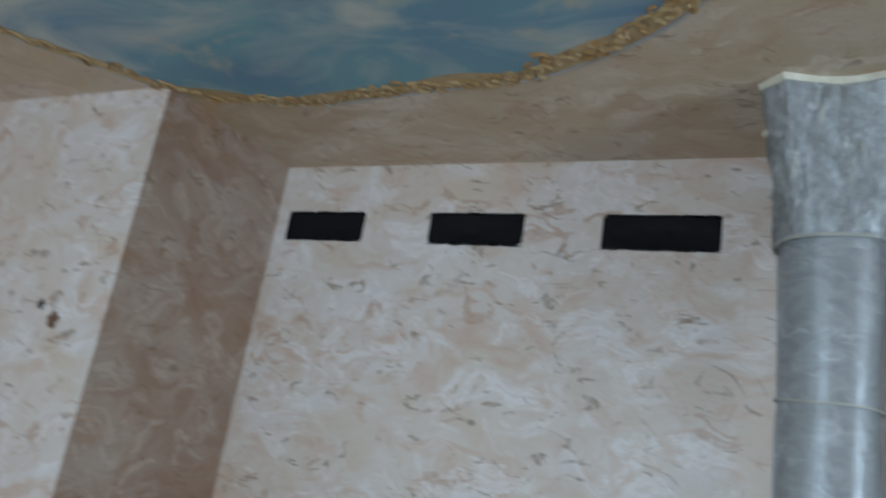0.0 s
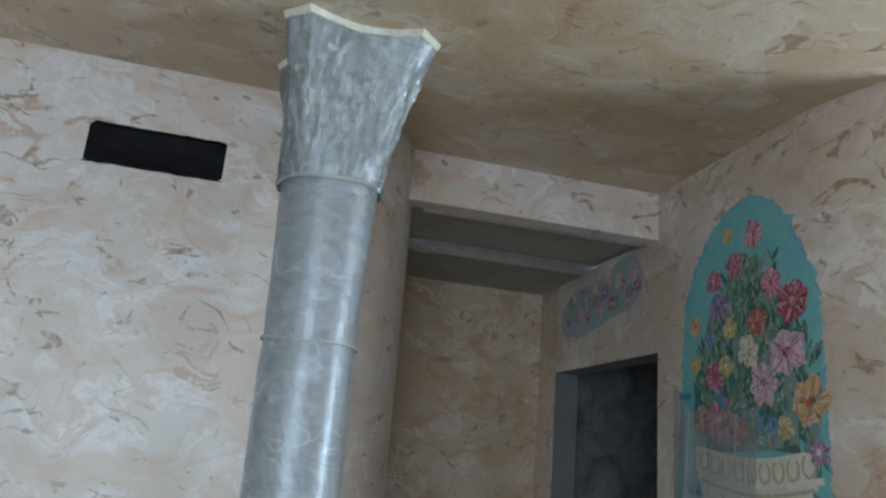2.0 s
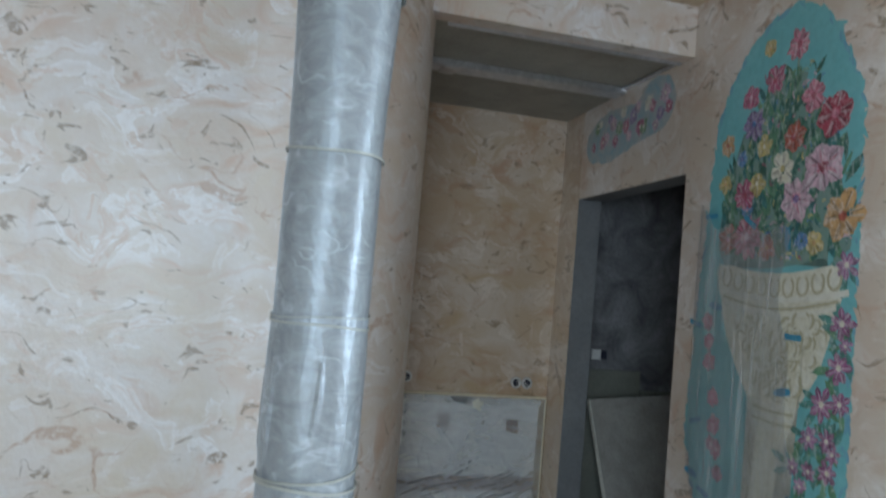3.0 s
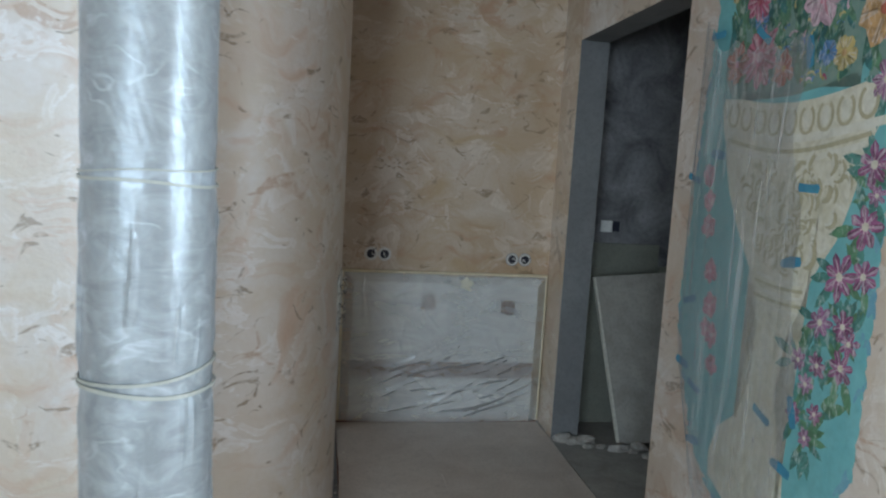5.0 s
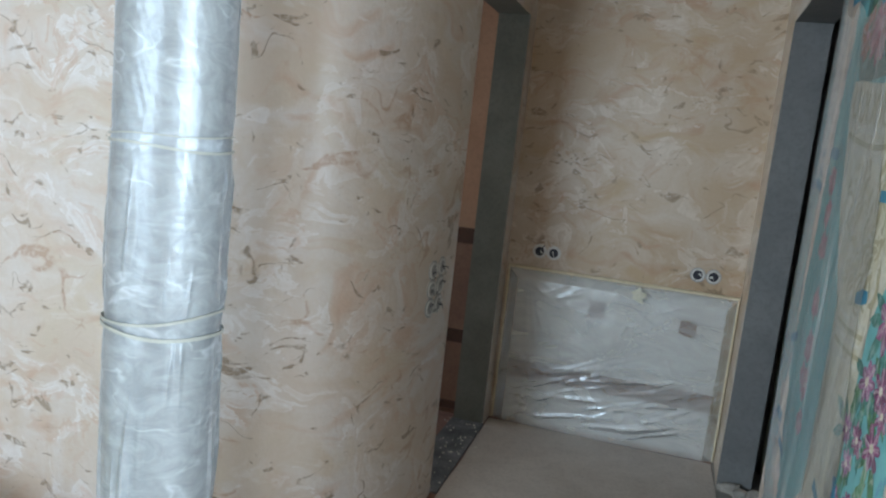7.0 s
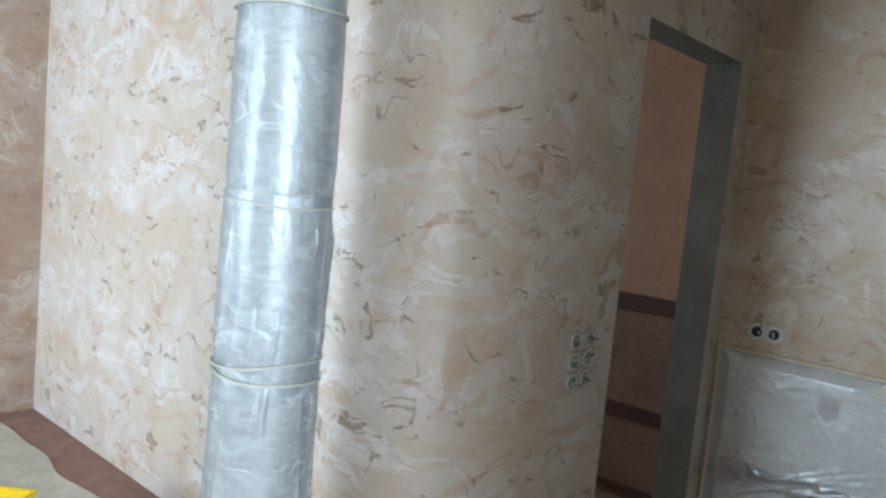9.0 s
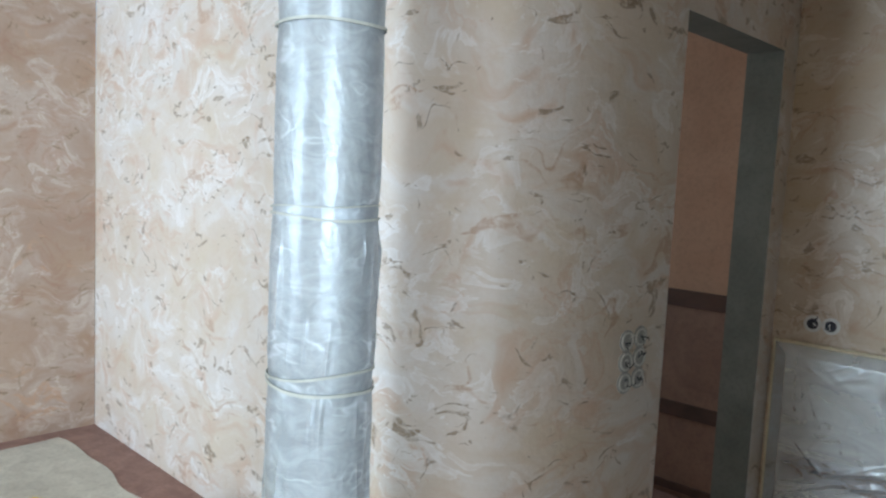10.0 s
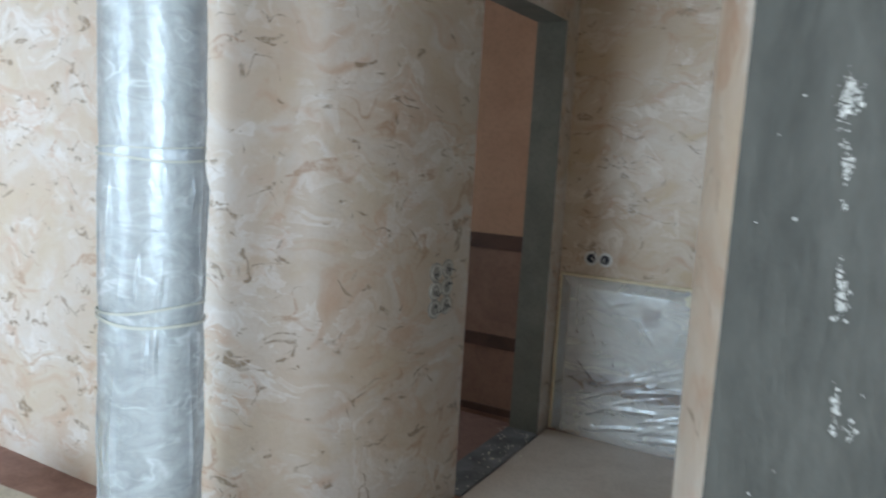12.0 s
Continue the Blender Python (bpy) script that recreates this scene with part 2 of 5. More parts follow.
M["mural_film"] = film("mural_film", 0.13, (0.97, 0.98, 1.0), 0.2, 9, (1, 2.5, 0.18), 0.3, 0.6, 0.20, 0.06)
M["tape"] = plain("masking_tape", (0.72, 0.64, 0.48), (0.62, 0.54, 0.38), 20, 0.6)
M["ring_tape"] = plain("clear_tape", (0.48, 0.49, 0.45), (0.40, 0.41, 0.37), 16, 0.4)
M["blue_tape"] = plain("blue_tape", (0.06, 0.30, 0.44), (0.05, 0.24, 0.38), 16, 0.6)
M["steel"] = plain("zinc_profile", (0.80, 0.81, 0.83), (0.55, 0.56, 0.58), 22, 0.33, 1.0, 0.2, 80)
M["gypsum"] = plain("plasterboard_grey", (0.36, 0.34, 0.31), (0.24, 0.225, 0.205), 6, 0.85, 0, 0.2, 60)
M["gypsum_edge"] = plain("plasterboard_core", (0.62, 0.60, 0.52), (0.5, 0.48, 0.42), 30, 0.9)
M["board_brown"] = plain("bare_board", (0.42, 0.40, 0.35), (0.33, 0.31, 0.265), 5, 0.85, 0, 0.2, 60)
M["rubble"] = plain("rubble", (0.46, 0.43, 0.39), (0.26, 0.24, 0.22), 24, 0.9, 0, 0.6, 60)
M["box_white"] = plain("socket_plastic", (0.74, 0.74, 0.72), (0.62, 0.62, 0.60), 30, 0.45)
# Near-black for hole insides, their shade put in as colour, and for wires.
M["hole_wire_dark"] = plain("socket_inside", (0.012, 0.014, 0.025), (0.02, 0.022, 0.04), 40, 0.5)
M["grey_ring"] = plain("box_ring", (0.34, 0.35, 0.36), (0.46, 0.46, 0.45), 60, 0.6)
M["panel"] = plain("niche_panel", (0.74, 0.74, 0.71), (0.62, 0.62, 0.59), 4, 0.7)
M["brown_band"] = plain("brown_band", (0.22, 0.115, 0.065), (0.14, 0.075, 0.045), 10, 0.7)
M["teal"] = plain("mural_teal", (0.14, 0.43, 0.46), (0.20, 0.50, 0.52), 9, 0.6, 0, 0.3, 40, 1.0)
M["teal_faded"] = plain("mural_teal_faded", (0.24, 0.40, 0.46), (0.48, 0.47, 0.44), 13, 0.6, 0, 0.2, 50, 1.0)
M["mural_green"] = plain("mural_green", (0.15, 0.29, 0.26), (0.24, 0.33, 0.29), 22, 0.6, 0, 0.3, 60, 1.5)
M["teal_blue"] = plain("mural_blue", (0.13, 0.33, 0.45), (0.20, 0.42, 0.50), 18, 0.6, 0, 0.3, 60, 1.0)
M["cream"] = plain("mural_cream", (0.77, 0.755, 0.67), (0.58, 0.545, 0.41), 16, 0.6, 0, 0.3, 60, 1.5)
M["cream_light"] = plain("mural_cream_light", (0.74, 0.73, 0.66), (0.62, 0.60, 0.50), 18, 0.6)
M["olive"] = plain("mural_olive", (0.52, 0.48, 0.34), (0.42, 0.38, 0.25), 18, 0.6)
M["sky_paint"] = plain("sky_paint", (0.10, 0.25, 0.36), (0.15, 0.33, 0.42), 2.2, 0.65)
M["gilt"] = plain("gilt_stucco", (0.46, 0.29, 0.13), (0.28, 0.15, 0.05), 26, 0.45, 0.0, 0.7, 60, 1.5)
M["yellow"] = plain("yellow_plastic", (0.85, 0.60, 0.02), (0.75, 0.50, 0.02), 8, 0.4)
M["frame_white"] = plain("window_frame", (0.78, 0.78, 0.76), (0.70, 0.70, 0.68), 10, 0.4)


def paint(name, c):
    """Brush-mixed paint: the colour, a darker and a paler tone of it in short strokes."""
    if name not in M:
        m, nt, b = shader("paint_" + name)
        pos = nt.nodes.new("ShaderNodeNewGeometry").outputs["Position"]
        col = blend(nt, gain(nt, noise_at(nt, pos, 26, 4, 0.6, 1.0), 0.40, 0.62), c, tuple(v * 0.55 for v in c))
        col = blend(nt, gain(nt, noise_at(nt, stretched(nt, pos, (1, 1.6, 0.8), (0.5, 0, 0)), 42, 3, 0.6, 0.8), 0.52, 0.66), col, tuple(0.55 * v + 0.30 for v in c))
        nt.links.new(col, b.inputs["Base Color"])
        b.inputs["Roughness"].default_value = 0.55
        bump(nt, b, noise_at(nt, pos, 70, 3, 0.6), 0.3, 0.004)
        M[name] = m
    return M[name]


# ---- builders ----
ORIGIN = {}


def mesh_of(name, bm, *mats, smooth=False):
    me = bpy.data.meshes.new(name)
    bmesh.ops.recalc_face_normals(bm, faces=bm.faces)
    if smooth:
        for f in bm.faces:
            f.smooth = True
        for e in bm.edges:
            if len(e.link_faces) == 2 and e.calc_face_angle(0) > radians(35):
                e.smooth = False
    bm.to_mesh(me)
    bm.free()
    for m in mats:
        me.materials.append(M[m] if isinstance(m, str) else m)
    return me


def thing(name, place, label, category, group="", kind=""):
    ob = new(name)
    ob.empty_display_size = 0.05
    ob.location = place
    ORIGIN[ob.name] = Vector(place)
    return tagged(ob, label, category, group, kind)


def part(name, bm, material, parent, label="", smooth=False):
    """One mesh, given in world places, under a thing or under a part."""
    mats = material if isinstance(material, tuple) else (material,)
    ob = new(name, mesh_of(name, bm, *mats, smooth=smooth))
    ob.parent = parent
    if parent.name in ORIGIN:
        ob.matrix_parent_inverse = Matrix.Translation(-ORIGIN[parent.name])
    if label:
        ob["label"] = label
    return ob


def solid(name, bm, mats, label, category, kind="structure", smooth=False, group=""):
    """A top-level thing that is one mesh."""
    mats = mats if isinstance(mats, tuple) else (mats,)
    return tagged(new(name, mesh_of(name, bm, *mats, smooth=smooth)), label, category, group, kind)


def box(bm, lo, hi, bevel=0.0, m=None, mat=0):
    vs = bmesh.ops.create_cube(bm, size=1.0)["verts"]
    for v in vs:
        v.co = Vector([lo[i] + (hi[i] - lo[i]) * (v.co[i] + 0.5) for i in range(3)])
    faces = {f for v in vs for f in v.link_faces}
    if bevel:
        r = bmesh.ops.bevel(bm, geom=list({e for f in faces for e in f.edges}), offset=bevel, segments=2, affect="EDGES", profile=0.6)
        faces = {f for v in bm.verts if v.is_valid for f in v.link_faces if f in r["faces"]} | {f for f in faces if f.is_valid}
        vs = list({v for f in faces for v in f.verts})
    for f in faces:
        if f.is_valid:
            f.material_index = mat
    if m is not None:
        for v in vs:
            v.co = m @ v.co
    return vs


def lathe(bm, x, y, profile, n=48, cap=True):
    rings = [[bm.verts.new((x + r * math.cos(a), y + r * math.sin(a), z)) for a in (2 * math.pi * k / n for k in range(n))] for r, z in profile]
    for a, b in zip(rings, rings[1:]):
        for k in range(n):
            bm.faces.new((a[k], a[(k + 1) % n], b[(k + 1) % n], b[k]))
    if cap:
        bm.faces.new(rings[0])
        bm.faces.new(rings[-1])


def lengths(path):
    s = [0.0]
    for a, b in zip(path, path[1:]):
        s.append(s[-1] + math.dist(a, b))
    return s


def along_path(path, s, u, d, z):
    """The place at length u along a plan line, d behind its face (its right-hand side), at height z."""
    i = max(0, min(len(path) - 2, next((k for k in range(len(s) - 1) if u <= s[k + 1] + 1e-9), len(path) - 2)))
    (ax, ay), (bx, by) = path[i], path[i + 1]
    w = (u - s[i]) / max(1e-9, s[i + 1] - s[i])

    def normal(k):
        k = max(0, min(len(path) - 2, k))
        (px, py), (qx, qy) = path[k], path[k + 1]
        return Vector((-(qy - py), qx - px)).normalized()

    n = normal(i)
    if w < 1e-6 and i > 0:
        n = (normal(i - 1) + n).normalized()
    elif w > 1 - 1e-6:
        n = (normal(i + 1) + n).normalized()
    return Vector((ax + (bx - ax) * w + n.x * d, ay + (by - ay) * w + n.y * d, z))


def path_wall(path, top, thick, holes=(), bottom=0.0):
    """A thick wall along a plan line, its face to the line's right; holes: (u0, u1, z0, z1, material index of the reveal)."""
    s = lengths(path)
    us = sorted({round(u, 5) for u in s} | {round(u, 5) for h in holes for u in h[:2]})
    zs = sorted({bottom, top} | {z for h in holes for z in h[2:4]})
    bm = bmesh.new()
    cache = {}

    def v(i, j, side):
        k = (i, j, side)
        if k not in cache:
            cache[k] = bm.verts.new(along_path(path, s, us[i], side * thick, zs[j]))
        return cache[k]

    def hole(i, j):
        if i < 0 or j < 0 or i >= len(us) - 1 or j >= len(zs) - 1:
            return -1
        u, z = (us[i] + us[i + 1]) / 2, (zs[j] + zs[j + 1]) / 2
        return next((h[4] for h in holes if h[0] < u < h[1] and h[2] < z < h[3]), None)

    for i in range(len(us) - 1):
        for j in range(len(zs) - 1):
            if hole(i, j) is not None:
                continue
            bm.faces.new((v(i, j, 0), v(i + 1, j, 0), v(i + 1, j + 1, 0), v(i, j + 1, 0)))
            bm.faces.new((v(i, j, 1), v(i, j + 1, 1), v(i + 1, j + 1, 1), v(i + 1, j, 1)))
            for di, dj, (a, b) in ((-1, 0, ((i, j), (i, j + 1))), (1, 0, ((i + 1, j), (i + 1, j + 1))), (0, -1, ((i, j), (i + 1, j))), (0, 1, ((i, j + 1), (i + 1, j + 1)))):
                h = hole(i + di, j + dj)
                if h is not None:
                    f = bm.faces.new((v(*a, 0), v(*b, 0), v(*b, 1), v(*a, 1)))
                    f.material_index = max(0, h)
    return bm


def outline(bm, pts, to, depth, mat=0, crown=0.0):
    """A flat shape with thickness: pts in the plane, to(a, b, h) gives the place h above the plane."""
    n = len(pts)
    low = [bm.verts.new(to(a, b, 0)) for a, b in pts]
    high = [bm.verts.new(to(a, b, depth)) for a, b in pts]
    ca, cb = sum(p[0] for p in pts) / n, sum(p[1] for p in pts) / n
    c = bm.verts.new(to(ca, cb, depth + crown))
    for k in range(n):
        f = bm.faces.new((low[k], low[(k + 1) % n], high[(k + 1) % n], high[k]))
        f.material_index = mat
        f = bm.faces.new((high[k], high[(k + 1) % n], c))
        f.material_index = mat


def ribbon(bm, pts, width, to, depth, mat=0):
    """A raised stroke along pts in the plane, of varying width width(w)."""
    left, right = [], []
    for k, (a, b) in enumerate(pts):
        p, q = pts[max(0, k - 1)], pts[min(len(pts) - 1, k + 1)]
        d = Vector((q[0] - p[0], q[1] - p[1])).normalized()
        w = width(k / (len(pts) - 1)) / 2
        left.append((a - d.y * w, b + d.x * w))
        right.append((a + d.y * w, b - d.x * w))
    rows = [[bm.verts.new(to(*l, 0)), bm.verts.new(to(*c, depth)), bm.verts.new(to(*r, 0))] for l, c, r in zip(left, pts, right)]
    for x, y in zip(rows, rows[1:]):
        for k in (0, 1):
            f = bm.faces.new((x[k], x[k + 1], y[k + 1], y[k]))
            f.material_index = mat


# ---- plan ----
FLOOR, CEIL, CORRIDOR_CEIL, BACK = 0.0, 2.886, 2.65, 4.70
WX, WY = -2.46, 2.893  # inner corner of the wall with the air slots
ARC = [(0.17 + 0.417 * math.sin(a), 3.66 - 0.767 * math.cos(a)) for a in (radians(90 * k / 28) for k in range(29))]
NORTH = [(WX, WY), (-1.5, WY), (-0.6, WY), *ARC, (0.607, BACK)]
NORTH_S = lengths(NORTH)
END_S = NORTH_S[-1]


def at_y(y):
    """Length along the north wall's line at which its corridor stretch reaches y."""
    return NORTH_S[-2] + (y - ARC[-1][1]) / (BACK - ARC[-1][1]) * (END_S - NORTH_S[-2])


SLOTS = [(-2.383, -1.92), (-1.558, -1.09), (-0.74, -0.266)]
DOOR = (at_y(3.69), at_y(4.555), 2.105)
holes = [(a - WX, b - WX, 2.49, 2.632, 1) for a, b in SLOTS] + [(DOOR[0], DOOR[1], 0.0, DOOR[2], 2)]
solid("wall_north", path_wall(NORTH, CEIL, 0.16, holes), ("plaster", "duct", "reveal"), "pale marbled plaster wall turning into the passage by a rounded corner", "wall", smooth=True)
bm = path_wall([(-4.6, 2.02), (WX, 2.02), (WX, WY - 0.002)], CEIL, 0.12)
# The return face gets the rose tone with its shade painted in.
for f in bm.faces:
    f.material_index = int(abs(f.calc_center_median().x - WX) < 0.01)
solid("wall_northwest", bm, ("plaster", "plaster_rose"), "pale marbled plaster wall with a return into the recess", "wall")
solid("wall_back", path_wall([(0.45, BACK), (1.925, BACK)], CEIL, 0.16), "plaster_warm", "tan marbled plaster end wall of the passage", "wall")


def east_x(y):
    return 1.735 + (0.028 if y > 3.204 else 0.016) * (y - 3.204)


BEND = [(1.7225, 2.30), (1.7262, 2.22), (1.7345, 2.15), (1.749, 2.09), (1.769, 2.02), (1.791, 1.95), (1.815, 1.885)]
EAST = [(east_x(BACK), BACK), (east_x(3.2), 3.2), (east_x(2.4), 2.4), *BEND]
EAST_S = lengths(EAST)


def east_u(y):
    return (BACK - y) / (BACK - 3.2) * EAST_S[1] if y > 3.2 else EAST_S[1] + (3.2 - y) / 0.8 * (EAST_S[2] - EAST_S[1])


OPEN = (east_u(4.41), east_u(3.204), 2.112)
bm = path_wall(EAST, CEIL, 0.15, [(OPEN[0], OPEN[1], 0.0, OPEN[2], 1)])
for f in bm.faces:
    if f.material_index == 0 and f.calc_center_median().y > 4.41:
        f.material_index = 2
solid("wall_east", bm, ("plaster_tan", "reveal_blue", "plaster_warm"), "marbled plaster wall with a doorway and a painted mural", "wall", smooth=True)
solid("wall_grey", path_wall([(1.8135, 1.882), (2.25, 1.80), (3.8, 1.80)], CEIL, 0.18), "cement_dark", "dark grey cement-rendered reveal wall with white scuffs", "wall")

# the rest of the room, behind the camera, with its windows
SOUTH, WESTX, EASTX = -3.0, -4.6, 3.8
solid("wall_south", path_wall([(EASTX, SOUTH), (WESTX, SOUTH)], CEIL, 0.2, [(EASTX + 0.40, EASTX + 2.45, 0.75, 2.45, 1), (EASTX + 3.05, EASTX + 4.35, 0.75, 2.45, 1)]), ("plaster", "frame_white"), "pale marbled plaster wall with two windows", "wall")
solid("wall_west", path_wall([(WESTX, SOUTH), (WESTX, 2.02)], CEIL, 0.2), "plaster", "pale marbled plaster wall", "wall")
solid("wall_east_far", path_wall([(EASTX, 1.8), (EASTX, SOUTH)], CEIL, 0.2, [(0.45, 1.55, 0.75, 2.35, 1)]), ("plaster", "frame_white"), "pale marbled plaster wall with a window", "wall")


def window_unit(name, a, b, z0, z1):
    """A framed window between the plan points a and b."""
    t = thing(name, ((a[0] + b[0]) / 2, (a[1] + b[1]) / 2, z0), "white framed window with two panes", "window", kind="structure")
    d = Vector((b[0] - a[0], b[1] - a[1], 0))
    L = d.length
    m = Matrix.Translation((a[0], a[1], 0)) @ Matrix.Rotation(math.atan2(d.y, d.x), 4, "Z")
    for u0, u1, p, q in ((0, 0.06, z0, z1), (L - 0.06, L, z0, z1), (L / 2 - 0.04, L / 2 + 0.04, z0, z1), (0.06, L - 0.06, z0, z0 + 0.06), (0.06, L - 0.06, z1 - 0.06, z1)):
        bm = bmesh.new()
        box(bm, (u0 + 0.001, -0.03, p + 0.001), (u1 - 0.001, 0.03, q - 0.001), 0.006, m)
        part("window_frame", bm, "frame_white", t)


window_unit("window_1", (-0.40, SOUTH - 0.12), (-2.45, SOUTH - 0.12), 0.75, 2.45)
window_unit("window_2", (-3.05, SOUTH - 0.12), (-4.35, SOUTH - 0.12), 0.75, 2.45)
window_unit("window_3", (EASTX + 0.12, 0.25), (EASTX + 0.12, 1.35), 0.75, 2.35)

# floors and ceilings
bm = bmesh.new()
box(bm, (-4.8, -3.2, -0.12), (4.0, 6.6, 0.0))
solid("floor", bm, "screed", "dusty reddish screed floor", "floor")
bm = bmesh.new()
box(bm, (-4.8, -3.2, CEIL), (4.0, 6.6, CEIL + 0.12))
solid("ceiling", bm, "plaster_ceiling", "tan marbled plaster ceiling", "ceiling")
bm = bmesh.new()
box(bm, (0.40, 3.20, CORRIDOR_CEIL), (east_x(3.25) + 0.002, 3.30, CEIL), 0.004)
solid("beam", bm, "plaster", "marbled plaster lintel over the passage", "beam")
bm = bmesh.new()
box(bm, (0.42, 3.30, 2.68), (1.9, 4.02, 2.74))
box(bm, (0.42, 4.02, CORRIDOR_CEIL + 0.004), (1.9, BACK + 0.05, 2.74))
solid("ceiling_passage", bm, "board_brown", "unpainted grey board ceiling of the passage", "ceiling")

# ---- rooms seen through the doorways ----
solid("wall_closet_back", path_wall([(-1.6, 4.64), (0.447, 4.64)], CEIL, 0.12), "terracotta", "terracotta-painted wall of a side room", "wall")
# Unseen wall; its opening is invented to hold the fill lamp.
solid("wall_closet_side", path_wall([(-1.6, 3.06), (-1.6, 4.64)], CEIL, 0.12, [(0.3, 1.3, 0.9, 2.2, 0)]), "terracotta", "terracotta-painted side wall", "wall")
bm = bmesh.new()
box(bm, (-1.58, 4.627, 0.0), (0.44, 4.639, 0.95), 0.002)
solid("wall_dado", bm, "dado", "dark reddish-brown painted dado of the side room", "dado")
for z0, z1 in ((0.94, 1.02), (0.40, 0.47), (0.03, 0.07)):
    bm = bmesh.new()
    box(bm, (-1.58, 4.612, z0), (0.44, 4.626, z1), 0.003)
    solid("trim_band", bm, "dark_wood", "dark brown stained wall batten", "trim")
solid("wall_store_back", path_wall([(1.93, 4.69), (3.6, 4.69)], CEIL, 0.12), "cement", "dark grey cement-rendered wall with pale patches", "wall")
solid("wall_store_side", path_wall([(3.6, 4.69), (3.6, 2.0)], CEIL, 0.12), "cement", "dark grey cement-rendered wall", "wall")
bm = bmesh.new()
box(bm, (1.985, 4.664, 0.0), (2.42, 4.688, 1.055), 0.003)
box(bm, (2.425, 4.664, 0.0), (3.55, 4.688, 0.93), 0.003)
solid("wall_lining", bm, "cement_green", "dull green-grey board lining the lower wall", "wall lining")


# ---- the wrapped column ----
CX, CY = 0.10, 2.557


def plan_of_capital(k, size, cut, dip):
    """Plan of a square abacus with hollowed sides and cut corners, k of 0 to 1 round it."""
    side = int(k * 4) % 4
    w = k * 4 - int(k * 4)
    c = cut / size
    if w < c:
        p = Vector((-1 + c * (w / c), -1 + c * (1 - w / c)))
    else:
        x = (w - c) / (1 - c)
        p = Vector((-1 + c + x * (2 - 2 * c), -1 + dip / size * math.sin(math.pi * x) ** 1.0))
    a = side * math.pi / 2
    return Vector((p.x * math.cos(a) - p.y * math.sin(a), p.x * math.sin(a) + p.y * math.cos(a))) * size


def capital_skin(grow, rough, low=2.40, top=2.868, seed=0.0, n=96, rows=22, carve=0.0):
    bm = bmesh.new()
    rings = []
    for j in range(rows + 1):
        w = j / rows
        z = low + (top - low) * w
        f = w ** 1.15
        ring = []
        for k in range(n):
            q = plan_of_capital(k / n, 0.235, 0.07, 0.055)
            a = math.atan2(q.y, q.x)
            r = 0.160 * (1 - f) + q.length * f
            bumpy = rough * noise.noise(Vector((math.cos(a) * 7 + seed, math.sin(a) * 7, z * 11)))
            leaf = rough * 0.7 * abs(math.sin(a * 8 + seed)) * math.sin(math.pi * w) * (1 - 0.6 * w)
            leaf += carve * abs(noise.noise(Vector((math.cos(a) * 22 + seed, math.sin(a) * 22, z * 26)))) * math.sin(math.pi * w)
            r += grow + bumpy + leaf
            ring.append(bm.verts.new((CX + 0.026 * f + r * math.cos(a), CY - 0.06 * f + r * math.sin(a), z)))
        rings.append(ring)
    for a, b in zip(rings, rings[1:]):
        for k in range(n):
            bm.faces.new((a[k], a[(k + 1) % n], b[(k + 1) % n], b[k]))
    return bm


column = thing("column", (CX, CY, 0), "grey stone column wrapped in clear plastic and taped", "column")
bm = bmesh.new()
lathe(bm, CX, CY, [(0.19, 0.0), (0.19, 0.07), (0.178, 0.09), (0.182, 0.12), (0.160, 0.16), (0.130, 0.19)])
part("base", bm, "stone", column, smooth=True)
bm = bmesh.new()
lathe(bm, CX, CY, [(0.130, 0.19), (0.132, 0.8), (0.132, 1.6), (0.133, 2.41)], 64)
part("shaft", bm, "shaft", column, smooth=True)
part("capital", capital_skin(0.0, 0.014, n=200, rows=60, carve=0.022), "stone", column, "carved grey capital under plastic", smooth=True)
bm = bmesh.new()
low, high = [], []
for k in range(96):
    q = plan_of_capital(k / 96, 0.25, 0.075, 0.055)
    wob = 0.004 * noise.noise(Vector((k * 0.31, 0, 0)))
    low.append(bm.verts.new((CX + 0.026 + q.x, CY - 0.06 + q.y, 2.864 + wob)))
    high.append(bm.verts.new((CX + 0.026 + q.x * 1.03, CY - 0.06 + q.y * 1.03, CEIL - 0.001)))
for k in range(96):
    bm.faces.new((low[k], low[(k + 1) % 96], high[(k + 1) % 96], high[k]))
bm.faces.new(low)
bm.faces.new(high)
part("abacus", bm, "cap_white", column, "cream plaster abacus edge", smooth=True)


TIES = (2.405, 1.89, 1.375, 0.90)


